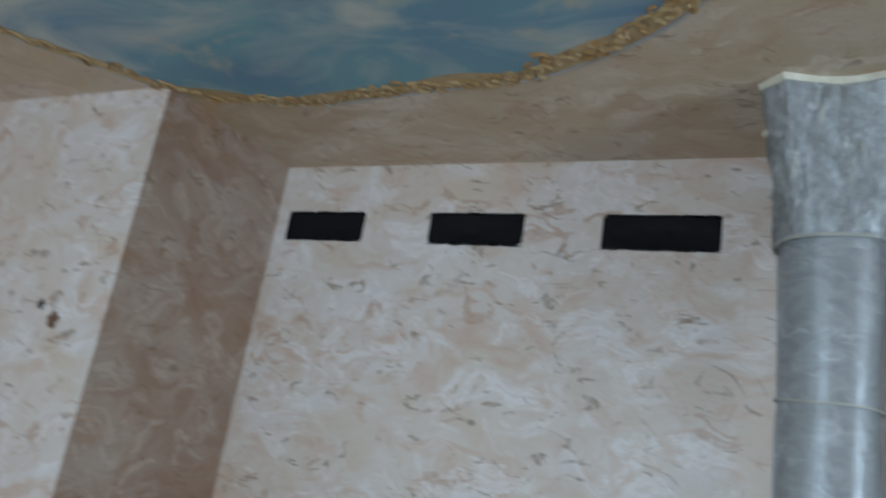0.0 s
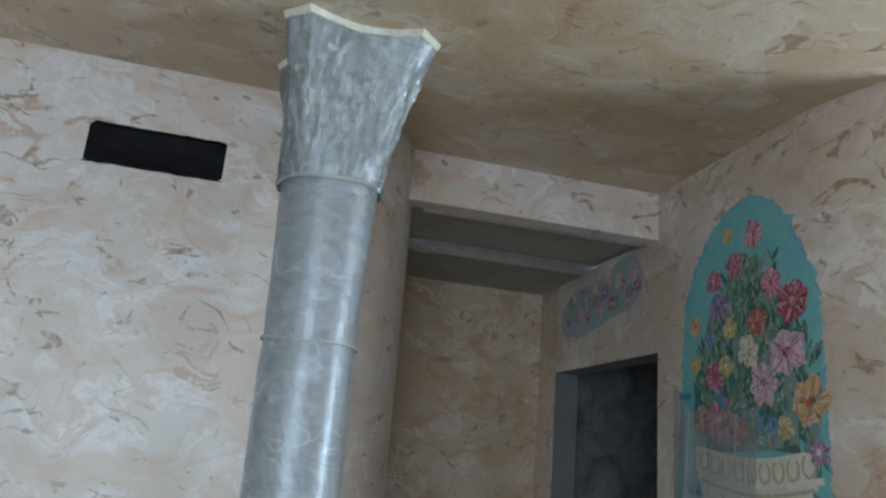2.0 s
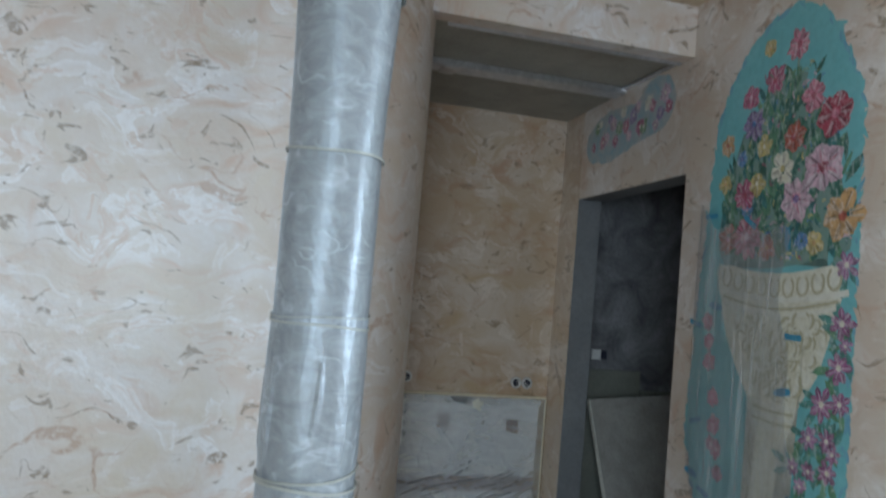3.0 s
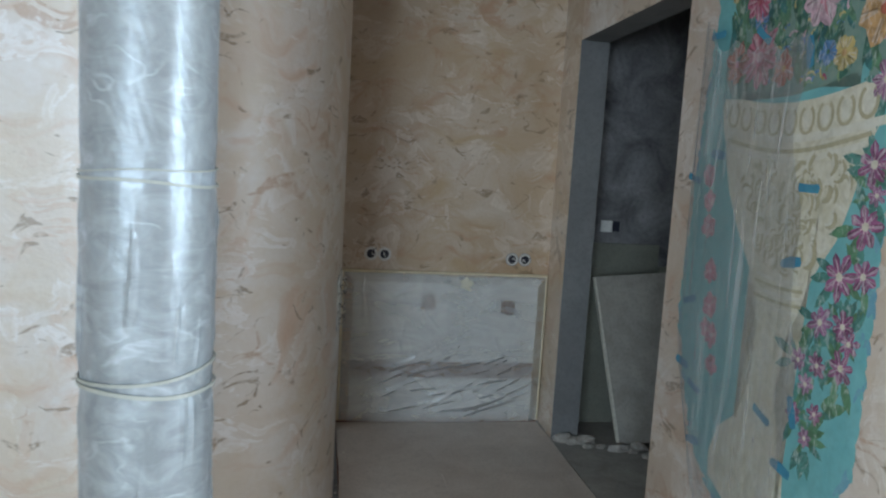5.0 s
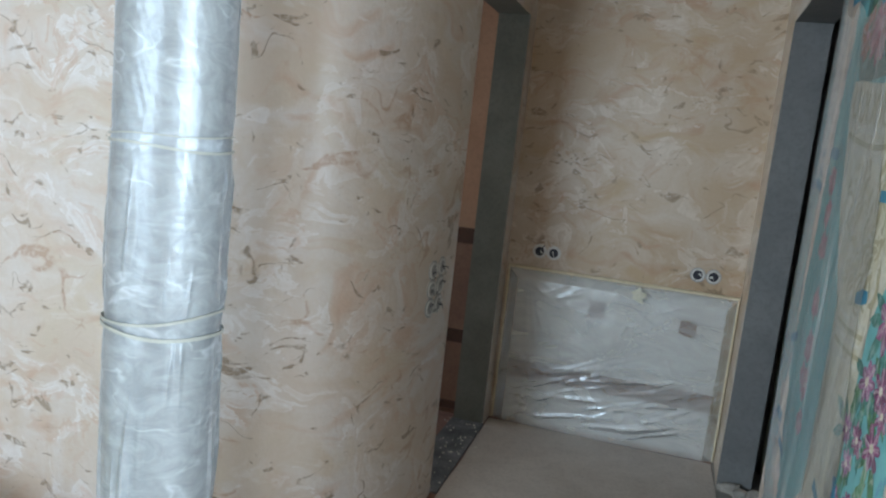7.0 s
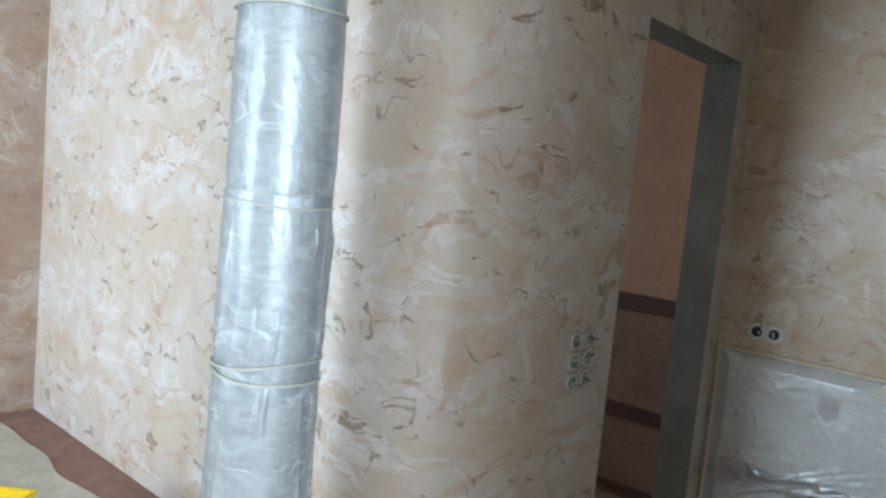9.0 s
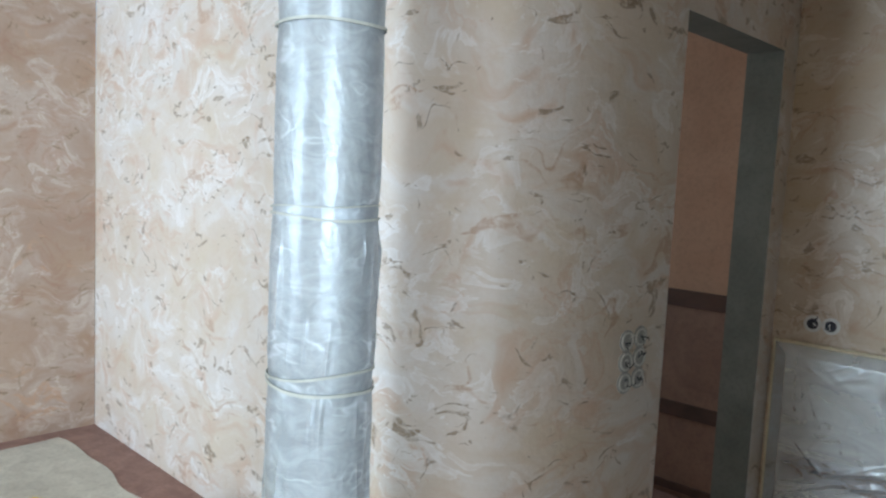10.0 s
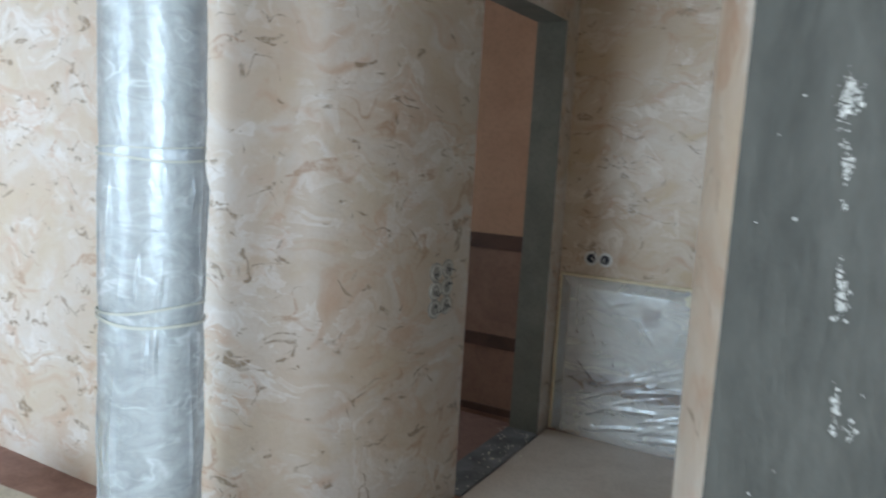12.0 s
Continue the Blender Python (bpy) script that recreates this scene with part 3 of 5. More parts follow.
def wrap_skin(z0, z1, grow, seed, rows=190, n=176):
    """Loosely wound film: tight at the tape, slack between, with slanting wrinkles and, low down, long hanging folds."""
    bm = bmesh.new()
    rings = []
    for j in range(rows + 1):
        z = z0 + (z1 - z0) * j / rows
        tied = min(1.0, min(abs(z - t) for t in TIES) / 0.09)
        hang = max(0.0, min(1.0, (1.40 - z) * 8))
        ring = []
        for k in range(n):
            a = 2 * math.pi * k / n
            ca, sa = math.cos(a), math.sin(a)
            slack = 0.004 + 0.006 * noise.noise(Vector((ca * 1.6 + seed, sa * 1.6, z * 1.7)))
            b = a + z * 2.6
            slant = abs(noise.noise(Vector((math.cos(b) * 7 + seed, math.sin(b) * 7, z * 9)))) * 0.0016
            fine = abs(noise.noise(Vector((math.cos(b) * 17 + seed, math.sin(b) * 17, z * 34)))) * 0.0013
            c = a + 0.12 * math.sin(z * 3)
            fold = max(0.0, noise.noise(Vector((math.cos(c) * 7 + seed, math.sin(c) * 7, z * 3.0))) - 0.30) * 0.022 * hang
            pinch = 0.0012 * noise.noise(Vector((ca * 14, sa * 14, z * 6))) * (1 - tied)
            r = 0.1420 + grow + (slack + slant + fine) * (0.25 + 0.75 * tied) + fold * tied + pinch + 0.018 * max(0.0, (z - 1.95) / 0.46) ** 1.5
            ring.append(bm.verts.new((CX + 0.001 + r * ca, CY + r * sa, z)))
        rings.append(ring)
    for a, b in zip(rings, rings[1:]):
        for k in range(n):
            bm.faces.new((a[k], a[(k + 1) % n], b[(k + 1) % n], b[k]))
    return bm


part("plastic_wrap", wrap_skin(0.02, 1.40, 0.004, 3.0), "wrap", column, "creased clear plastic wrap", smooth=True)
part("plastic_wrap", wrap_skin(1.36, 2.42, 0.001, 9.0), "wrap", column, "creased clear plastic wrap", smooth=True)
part("plastic_hood", capital_skin(0.013, 0.010, 2.40, 2.869, 5.0, 200, 60, 0.006), "hood_film", column, "clear plastic hood over the capital", smooth=True)


def tie(z, tilt, turn, width=0.012, r=0.16):
    bm = bmesh.new()
    n = 64
    rows = []
    for k in range(n):
        a = 2 * math.pi * k / n
        zz = z + tilt * math.cos(a - turn) + 0.003 * math.sin(3 * a + z * 9)
        rr = r + 0.0008 * math.sin(5 * a)
        rows.append([bm.verts.new((CX + 0.001 + (rr + o) * math.cos(a), CY + (rr + o) * math.sin(a), zz + h)) for o, h in ((-0.003, -width / 2), (0, -width / 2), (0, width / 2), (-0.003, width / 2))])
    for k in range(n):
        x, y = rows[k], rows[(k + 1) % n]
        for i in range(4):
            bm.faces.new((x[i], x[(i + 1) % 4], y[(i + 1) % 4], y[i]))
    part("tape_ring", bm, "ring_tape", column, "cream tape ring", smooth=True)


tie(2.405, 0.010, 0.6, 0.012, 0.172)
tie(1.89, 0.005, 2.2, 0.008, 0.1535)
tie(1.372, 0.006, 3.4, 0.007, 0.1535)
tie(1.398, 0.007, 0.2, 0.004, 0.1530)
tie(0.895, 0.010, 3.6, 0.009, 0.1560)
tie(0.930, 0.016, 0.3, 0.007, 0.1555)

# ---- air slots, stuffed with black film ----
for a, b in SLOTS:
    slot = thing("air_slot", ((a + b) / 2, WY + 0.05, 2.49), "rectangular wall air slot sealed with black plastic film", "air slot", "air slots in the wall")
    bm = bmesh.new()
    nx, nz = 28, 9
    grid = [[bm.verts.new((a + (b - a) * i / nx, WY + 0.012 + 0.005 * noise.noise(Vector((a * 3 + i * 0.35, j * 0.4, 2))) + 0.012 * math.sin(math.pi * i / nx) * math.sin(math.pi * j / nz), 2.49 + 0.142 * j / nz)) for j in range(nz + 1)] for i in range(nx + 1)]
    for i in range(nx):
        for j in range(nz):
            bm.faces.new((grid[i][j], grid[i + 1][j], grid[i + 1][j + 1], grid[i][j + 1]))
    part("black_film", bm, "duct", slot, smooth=True)
    for z0, z1 in ((2.483, 2.492), (2.629, 2.637)):
        bm = bmesh.new()
        n = 26
        vs = []
        for i in range(n + 1):
            x = a - 0.004 + (b - a + 0.008) * i / n
            w = 0.004 * noise.noise(Vector((x * 23, z0 * 7, 1)))
            vs.append([bm.verts.new((x, WY - 0.0022, z0 + w)), bm.verts.new((x, WY - 0.0032, z1 + w * 0.5)), bm.verts.new((x, WY + 0.004, z1 + w * 0.5)), bm.verts.new((x, WY + 0.004, z0 + w))])
        for x, y in zip(vs, vs[1:]):
            for i in range(4):
                bm.faces.new((x[i], x[(i + 1) % 4], y[(i + 1) % 4], y[i]))
        part("film_edge", bm, "duct", slot)
    rnd = random.Random(int(a * 100) + 500)
    for cx, sx in ((a, 1), (b, -1)):
        for cz, sz in ((2.49, 1), (2.632, -1)):
            s = rnd.uniform(0.012, 0.026)
            bm = bmesh.new()
            face = [(0, 0), (s, 0), (s * 0.45, s * 0.28), (s * 0.22, s * 0.5), (0, s * 1.1)]
            front = [bm.verts.new((cx + sx * (p - 0.004), WY - 0.0035, cz + sz * (q - 0.004))) for p, q in face]
            rear = [bm.verts.new((cx + sx * (p - 0.004), WY + 0.008, cz + sz * (q - 0.004))) for p, q in face]
            bm.faces.new(front)
            for i in range(5):
                bm.faces.new((front[i], front[(i + 1) % 5], rear[(i + 1) % 5], rear[i]))
            bmesh.ops.recalc_face_normals(bm, faces=bm.faces[:])
            part("plaster_corner", bm, "plaster", slot)
    for k in range(5):
        x, up, w, h = rnd.uniform(a + 0.02, b - 0.05), rnd.random() < 0.65, rnd.uniform(0.02, 0.06), rnd.uniform(0.006, 0.012)
        z = 2.634 if up else 2.486
        bm = bmesh.new()
        n = 6
        top = [bm.verts.new((x + w * i / n, WY - 0.0045, z + h * rnd.uniform(0.2, 0.6))) for i in range(n + 1)]
        low = [bm.verts.new((x + w * i / n, WY - 0.0045, z - h * math.sin(math.pi * (i + 0.3) / (n + 0.6)) * rnd.uniform(0.4, 1))) for i in range(n + 1)]
        for i in range(n):
            bm.faces.new((low[i], low[i + 1], top[i + 1], top[i]))
        bmesh.ops.solidify(bm, geom=bm.faces[:], thickness=-0.003)
        part("plaster_nick", bm, "cap_white", slot, "pale broken plaster nick")

# ---- sockets and switch boxes ----


def wall_box(name, m, label, category, group, ring_mat, hole_mat, rim=True, wires=2, seed=0):
    """A round wall box let into plaster; m puts it with its face to -y."""
    t = thing(name, m.translation, label, category, group)

    def to(v):
        return m @ Vector(v)

    def disc(name, r0, r1, y0, y1, mat):
        bm = bmesh.new()
        n = 24
        rows = [[bm.verts.new(to((r * math.cos(2 * math.pi * k / n), y, r * math.sin(2 * math.pi * k / n)))) for k in range(n)] for r, y in ((r0, y1), (r0, y0), (r1, y0), (r1, y1))]
        for x, y in zip(rows, rows[1:]):
            for k in range(n):
                bm.faces.new((x[k], x[(k + 1) % n], y[(k + 1) % n], y[k]))
        if r0 < 0.002:
            bmesh.ops.remove_doubles(bm, verts=bm.verts, dist=0.003)
        part(name, bm, mat, t, smooth=True)

    disc("plaster_patch", 0.026, 0.037, -0.0022, 0.001, ring_mat)
    disc("ring", 0.0235, 0.0305, -0.0055, 0.002, "box_white")
    # Flat cup disc; a dark material paints in the shade of its depth.
    disc("cup", 0.001, 0.0245, 0.0 - 0.0035, 0.001, hole_mat)
    rnd = random.Random(seed)
    for k in range(wires):
        bm = bmesh.new()
        pts = [(rnd.uniform(-0.01, 0.01), -0.003, rnd.uniform(-0.012, 0.012))]
        for i in range(7):
            x, y, z = pts[-1]
            pts.append((x + rnd.uniform(-0.009, 0.009), y - 0.003, z + rnd.uniform(-0.010, 0.010)))
        prev = None
        for p in pts:
            ring = [bm.verts.new(to((p[0] + 0.002 * math.cos(a), p[1], p[2] + 0.002 * math.sin(a)))) for a in (0, 1.57, 3.14, 4.71)]
            if prev:
                for i in range(4):
                    bm.faces.new((prev[i], prev[(i + 1) % 4], ring[(i + 1) % 4], ring[i]))
            prev = ring
        part("wire", bm, "hole_wire_dark" if k else "box_white", t)
    return t


for k, (x, white) in enumerate(((0.772, True), (0.846, True), (1.562, False), (1.636, False))):
    wall_box("socket_box", pose(x, BACK - 0.001, 0.942 - 0.004 * (k > 1)), "round wall socket box with loose wires above the sheeting", "socket box", "socket boxes on the end wall", "box_white" if white else "grey_ring", "hole_wire_dark", wires=2, seed=k)


def north_pose(u, z, d=-0.001):
    p = along_path(NORTH, NORTH_S, u, d, z)
    a, b = along_path(NORTH, NORTH_S, u - 0.02, 0, z), along_path(NORTH, NORTH_S, u + 0.02, 0, z)
    return Matrix.Translation(p) @ Matrix.Rotation(math.atan2(b.y - a.y, b.x - a.x), 4, "Z")


U_SWITCH = min(NORTH_S[3:32], key=lambda u: abs(along_path(NORTH, NORTH_S, u, 0, 1).y - 3.51))
for c in range(2):
    for r in range(3):
        wall_box("switch_box", north_pose(U_SWITCH - 0.035 + 0.072 * c, 0.985 - 0.071 * r + 0.008 * c), "round white switch box with wire ends in plaster", "switch box", "switch boxes beside the doorway", "grey_ring", "grey_ring", wires=3, seed=20 + c * 3 + r)

bx = thing("junction_box", (2.10, 4.69, 1.15), "small white wall box beside a black hole in cement", "junction box")
bm = bmesh.new()
box(bm, (2.062, 4.672, 1.118), (2.128, 4.6885, 1.184), 0.004)
part("cover", bm, "box_white", bx)
# Dark block in place of the hole's unlit depth.
bm = bmesh.new()
box(bm, (2.132, 4.682, 1.122), (2.175, 4.6885, 1.180), 0.003)
part("hole_dark", bm, "hole_wire_dark", bx)

# ---- sheeting over the niche on the end wall ----
niche = thing("masked_niche", (1.2, BACK, 0.0), "wall niche masked with creased clear plastic sheeting", "masked niche")
bm = bmesh.new()
box(bm, (0.68, BACK - 0.010, 0.02), (1.74, BACK - 0.002, 0.83), 0.002)
part("panel", bm, "panel", niche, "pale grey panel")
bm = bmesh.new()
box(bm, (0.69, BACK - 0.016, 0.255), (1.73, BACK - 0.0105, 0.345), 0.002)
part("batten", bm, "brown_band", niche, "brown wooden band")
for x, z in ((1.10, 0.685), (1.555, 0.665)):
    bm = bmesh.new()
    box(bm, (x - 0.04, BACK - 0.016, z - 0.042), (x + 0.04, BACK - 0.0105, z + 0.042), 0.002)
    part("card_patch", bm, "brown_band", niche, "small brown card patch")
bm = bmesh.new()
nx, nz = 190, 140
rnd = random.Random(4)
folds = [(rnd.uniform(0.68, 1.45), rnd.uniform(0.03, 0.36), rnd.uniform(0.08, 0.55), rnd.uniform(0.15, 0.55), rnd.uniform(0.0015, 0.0045), rnd.uniform(0.006, 0.014)) for _ in range(46)]
folds += [(rnd.uniform(0.68, 1.5), rnd.uniform(0.30, 0.78), rnd.uniform(-1.4, 1.4), rnd.uniform(0.06, 0.22), rnd.uniform(0.001, 0.003), rnd.uniform(0.004, 0.010)) for _ in range(40)]
fans = [(0.73, 0.86, [(radians(rnd.uniform(-88, -35)), rnd.uniform(0.0006, 0.0016)) for _ in range(12)]), (1.77, 0.80, [(radians(rnd.uniform(-150, -100)), rnd.uniform(0.0006, 0.0016)) for _ in range(9)])]


def sheet_depth(x, z):
    d = 0.020 + 0.016 * (1 - abs(x - 1.2) / 0.59) + 0.008 * noise.noise(Vector((x * 4, z * 4, 0))) + 0.002 * abs(noise.noise(Vector((x * 17, z * 22, 3))))
    for fx, fz, an, ln, h, w in folds:
        c, s = math.cos(an), math.sin(an)
        u, v = (x - fx) * c + (z - fz) * s, -(x - fx) * s + (z - fz) * c
        if -0.05 < u < ln and abs(v) < 3 * w:
            d += h * math.exp(-(v / w) ** 2) * math.sin(math.pi * (u + 0.05) / (ln + 0.05))
    for cx, cz, rays in fans:
        a, r = math.atan2(z - cz, x - cx), math.hypot(x - cx, z - cz)
        for fa, h in rays:
            d += h * math.exp(-((a - fa) / 0.035) ** 2) * min(1, r * 5) * max(0, 1 - r / 0.6)
    edge = min(1.0, max(0.0, min(x - 0.635, 1.765 - x, 0.845 - z) / 0.05))
    return 0.004 + d * edge


grid = [[bm.verts.new((x, BACK - sheet_depth(x, z) - 0.016, z)) for z in (0.012 + 0.838 * j / nz for j in range(nz + 1))] for x in (0.628 + 1.142 * i / nx for i in range(nx + 1))]
for i in range(nx):
    for j in range(nz):
        bm.faces.new((grid[i][j], grid[i + 1][j], grid[i + 1][j + 1], grid[i][j + 1]))
part("plastic_sheet", bm, "sheet", niche, "creased translucent plastic sheet", smooth=True)
for lo, hi in (((0.622, 0.842), (1.773, 0.857)), ((0.622, 0.012), (0.633, 0.84)), ((1.762, 0.012), (1.772, 0.84))):
    bm = bmesh.new()
    box(bm, (lo[0], BACK - 0.024, lo[1]), (hi[0], BACK - 0.003, hi[1]), 0.003)
    part("tape_strip", bm, "tape", niche, "cream masking tape strip")
bm = bmesh.new()
outline(bm, [(1.30 + (0.035 + 0.014 * math.sin(k * 2.7)) * math.cos(k * 0.524), 0.80 + (0.035 + 0.012 * math.cos(k * 1.9)) * math.sin(k * 0.524)) for k in range(12)], lambda a, b, h: (a, BACK - 0.062 - h, b), 0.003)
part("tape_scrap", bm, "cap_white", niche, "torn white tape scrap")

# ---- passage ceiling: zinc profiles ----
def profile(y, z, x0, x1, w, h, label):
    t = thing("ceiling_profile", ((x0 + x1) / 2, y, z), label, "metal profile", "ceiling profiles")
    bm = bmesh.new()
    box(bm, (x0, y - w / 2, z), (x1, y + w / 2, z + 0.003))
    part("web", bm, "steel", t)
    for s in (-1, 1):
        bm = bmesh.new()
        box(bm, (x0, y + s * w / 2 - 0.0015, z + 0.0035), (x1, y + s * w / 2 + 0.0015, z + h))
        part("flange", bm, "steel", t)
        bm = bmesh.new()
        box(bm, (x0, y + s * w * 0.22 - 0.003, z - 0.003), (x1, y + s * w * 0.22 + 0.003, z - 0.0005), 0.001)
        part("rib", bm, "steel", t)
    return t


profile(3.315, 2.646, 0.60, 1.735, 0.028, 0.03, "thin shiny zinc edge profile along the lintel")
tp = profile(3.93, 2.640, 0.60, 1.752, 0.12, 0.035, "wide shiny zinc ceiling profile across the passage")
bm = bmesh.new()
box(bm, (0.72, 3.865, 2.630), (0.80, 3.99, 2.6385), 0.003)
part("joint_clip", bm, "steel", tp, "bright metal joint clip")
bm = bmesh.new()
box(bm, (1.728, 3.33, 2.655), (1.748, 4.6, 2.672), 0.002)
solid("trim_side_profile", bm, "steel", "thin zinc profile along the passage wall", "metal profile")

# ---- leaning plasterboard and rubble in the side doorway ----
bd = thing("plasterboard", (2.2, 4.4, 0.0), "dusty grey plasterboard sheet leaning on the wall", "plasterboard")
A, B = Vector((2.10, 4.29, 0.012)), Vector((1.965, 4.49, 0.885))
R = Vector((0.62, 0.03, 0.05))
nrm = R.cross(B - A).normalized() * 0.0125
for name, g0, g1, mat in (("board", 0.15, 1.0, "gypsum"), ("paper_edge", -0.02, 0.13, "gypsum_edge")):
    bm = bmesh.new()
    k0, k1 = (0.02, 1.0) if name == "board" else (0.0, 0.018)
    vs = [bm.verts.new(p) for n_ in (-1, 1) for p in (A + R * k0 + nrm * n_, A + R * k1 + nrm * n_, B + R * k1 + nrm * n_, B + R * k0 + nrm * n_)]
    for f in ((0, 1, 2, 3), (7, 6, 5, 4), (0, 4, 5, 1), (1, 5, 6, 2), (2, 6, 7, 3), (3, 7, 4, 0)):
        bm.faces.new([vs[i] for i in f])
    part(name, bm, mat, bd, "" if name == "board" else "pale broken board edge")


def chunk(x, y, s, seed, flat=0.45):
    bm = bmesh.new()
    bmesh.ops.create_icosphere(bm, subdivisions=2, radius=1.0)
    for v in bm.verts:
        n = 1 + 0.55 * noise.noise(v.co * 1.7 + Vector((seed, 0, 0)))
        v.co = Vector((x + v.co.x * s * n, y + v.co.y * s * 0.6 * n, max(0.0, s * flat * (1 + v.co.z * n) - 0.004)))
    solid("rubble_chunk", bm, "rubble", "broken dusty plaster lump on the floor", "rubble", kind="", group="plaster rubble in the doorway")


rnd = random.Random(11)
for k in range(15):
    f = k / 14
    chunk(1.83 + 0.40 * f + rnd.uniform(-0.03, 0.03), 4.37 - 0.2 * f + rnd.uniform(-0.05, 0.05), rnd.uniform(0.02, 0.06), k * 3.1)

# ---- floor coverings ----
def ragged_sheet(name, x0, x1, y0, y1, z, mat, label, category, rag=0.02, seed=0):
    bm = bmesh.new()
    per = []
    for (ax, ay), (bx_, by_) in (((x0, y0), (x1, y0)), ((x1, y0), (x1, y1)), ((x1, y1), (x0, y1)), ((x0, y1), (x0, y0))):
        n = max(6, int(math.dist((ax, ay), (bx_, by_)) / 0.05))
        for k in range(n):
            w = k / n
            o = rag * noise.noise(Vector((seed + ax + (bx_ - ax) * w * 3, ay * 3 + (by_ - ay) * w * 3, seed)))
            per.append((ax + (bx_ - ax) * w + o, ay + (by_ - ay) * w + o))
    outline(bm, per, lambda a, b, h: (a, b, z + h), 0.006)
    return solid(name, bm, mat, label, category, kind="")


ragged_sheet("floor_sheet", -2.33, 1.55, -1.1, 2.68, 0.0, "hardboard", "pale dusty protective sheet lying on the screed", "floor sheet", 0.05, 2)
ragged_sheet("floor_card", 0.62, 1.76, 2.72, 4.66, 0.001, "cardboard", "brown protective card covering the passage floor", "floor card", 0.012, 5)
ragged_sheet("floor_card", 1.10, 1.66, 3.05, 3.97, 0.0075, "cardboard", "smaller brown card laid on the passage covering", "floor card", 0.012, 8)
bm = bmesh.new()
box(bm, (1.765, 1.99, 0.0005), (3.6, 4.69, 0.005))
solid("floor_store", bm, "gypsum", "dusty grey cement floor beyond the doorway", "floor")

# ---- the mural: a vase of flowers painted in low relief on the east wall ----
EAST_FACE = sorted([(y, x) for x, y in EAST])


def east_face(y):
    for (y0, x0), (y1, x1) in zip(EAST_FACE, EAST_FACE[1:]):
        if y <= y1:
            return x0 + (x1 - x0) * (y - y0) / (y1 - y0)
    return EAST_FACE[-1][1]


def on_east(level):
    level = level * 0.4 if level < 0.0046 else level if level > 0.02 else 0.0012 + (level - 0.0046) * 0.12
    return lambda y, z, h: (east_face(y) - level - h * 0.12, y, z)


def smooth_loop(pts, n=6):
    """A closed rounded line through pts."""
    out = []
    m = len(pts)
    for i in range(m):
        p0, p1, p2, p3 = (Vector(pts[(i + k - 1) % m]) for k in range(4))
        for k in range(n):
            t = k / n
            v = 0.5 * ((2 * p1) + (p2 - p0) * t + (2 * p0 - 5 * p1 + 4 * p2 - p3) * t * t + (3 * p1 - p0 - 3 * p2 + p3) * t ** 3)
            out.append((v.x, v.y))
    return out


def painted_area(pts, level, cell=0.035):
    """A flat painted shape laid on the wall, cut fine enough to follow its bend."""
    bm = bmesh.new()
    f = bm.faces.new([bm.verts.new((0, y, z)) for y, z in pts])
    bmesh.ops.triangulate(bm, faces=[f])
    for axis, span in ((1, [p[0] for p in pts]), (2, [p[1] for p in pts])):
        for i in range(1, int((max(span) - min(span)) / cell)):
            co, no = Vector((0, 0, 0)), Vector((0, 0, 0))
            co[axis], no[axis] = min(span) + i * cell, 1
            bmesh.ops.bisect_plane(bm, geom=bm.verts[:] + bm.edges[:] + bm.faces[:], plane_co=co, plane_no=no, dist=1e-5)
    for v in bm.verts:
        v.co.x = east_face(v.co.y) - level * 0.4
    return bm


mural = thing("wall_mural", (1.715, 2.58, 0.4), "flower vase mural on teal ground, part under plastic", "mural")
EDGE = [(2.53, 2.648), (2.66, 2.63), (2.76, 2.58), (2.87, 2.47), (2.94, 2.35), (2.98, 2.22), (3.005, 1.90), (3.03, 1.66), (3.045, 1.45), (3.06, 1.20), (3.07, 1.02), (3.03, 0.86), (2.95, 0.67), (2.85, 0.545),
        (2.66, 0.44), (2.50, 0.44), (2.36, 0.52), (2.25, 0.66), (2.205, 0.80), (2.19, 0.92), (2.18, 1.03), (2.172, 1.15), (2.168, 1.26), (2.166, 1.45), (2.166, 1.65), (2.17, 1.80), (2.18, 1.99), (2.20, 2.21), (2.24, 2.33), (2.29, 2.43), (2.345, 2.53), (2.43, 2.61)]
loop = [(y + 0.012 * noise.noise(Vector((y * 14, z * 14, 3))), z + 0.012 * noise.noise(Vector((y * 14, z * 14, 9)))) for y, z in smooth_loop(EDGE, 5)]
loop = [(max(2.202, y), z) for y, z in loop]
part("ground", painted_area(loop, 0.0018), "teal", mural, "teal painted ground")


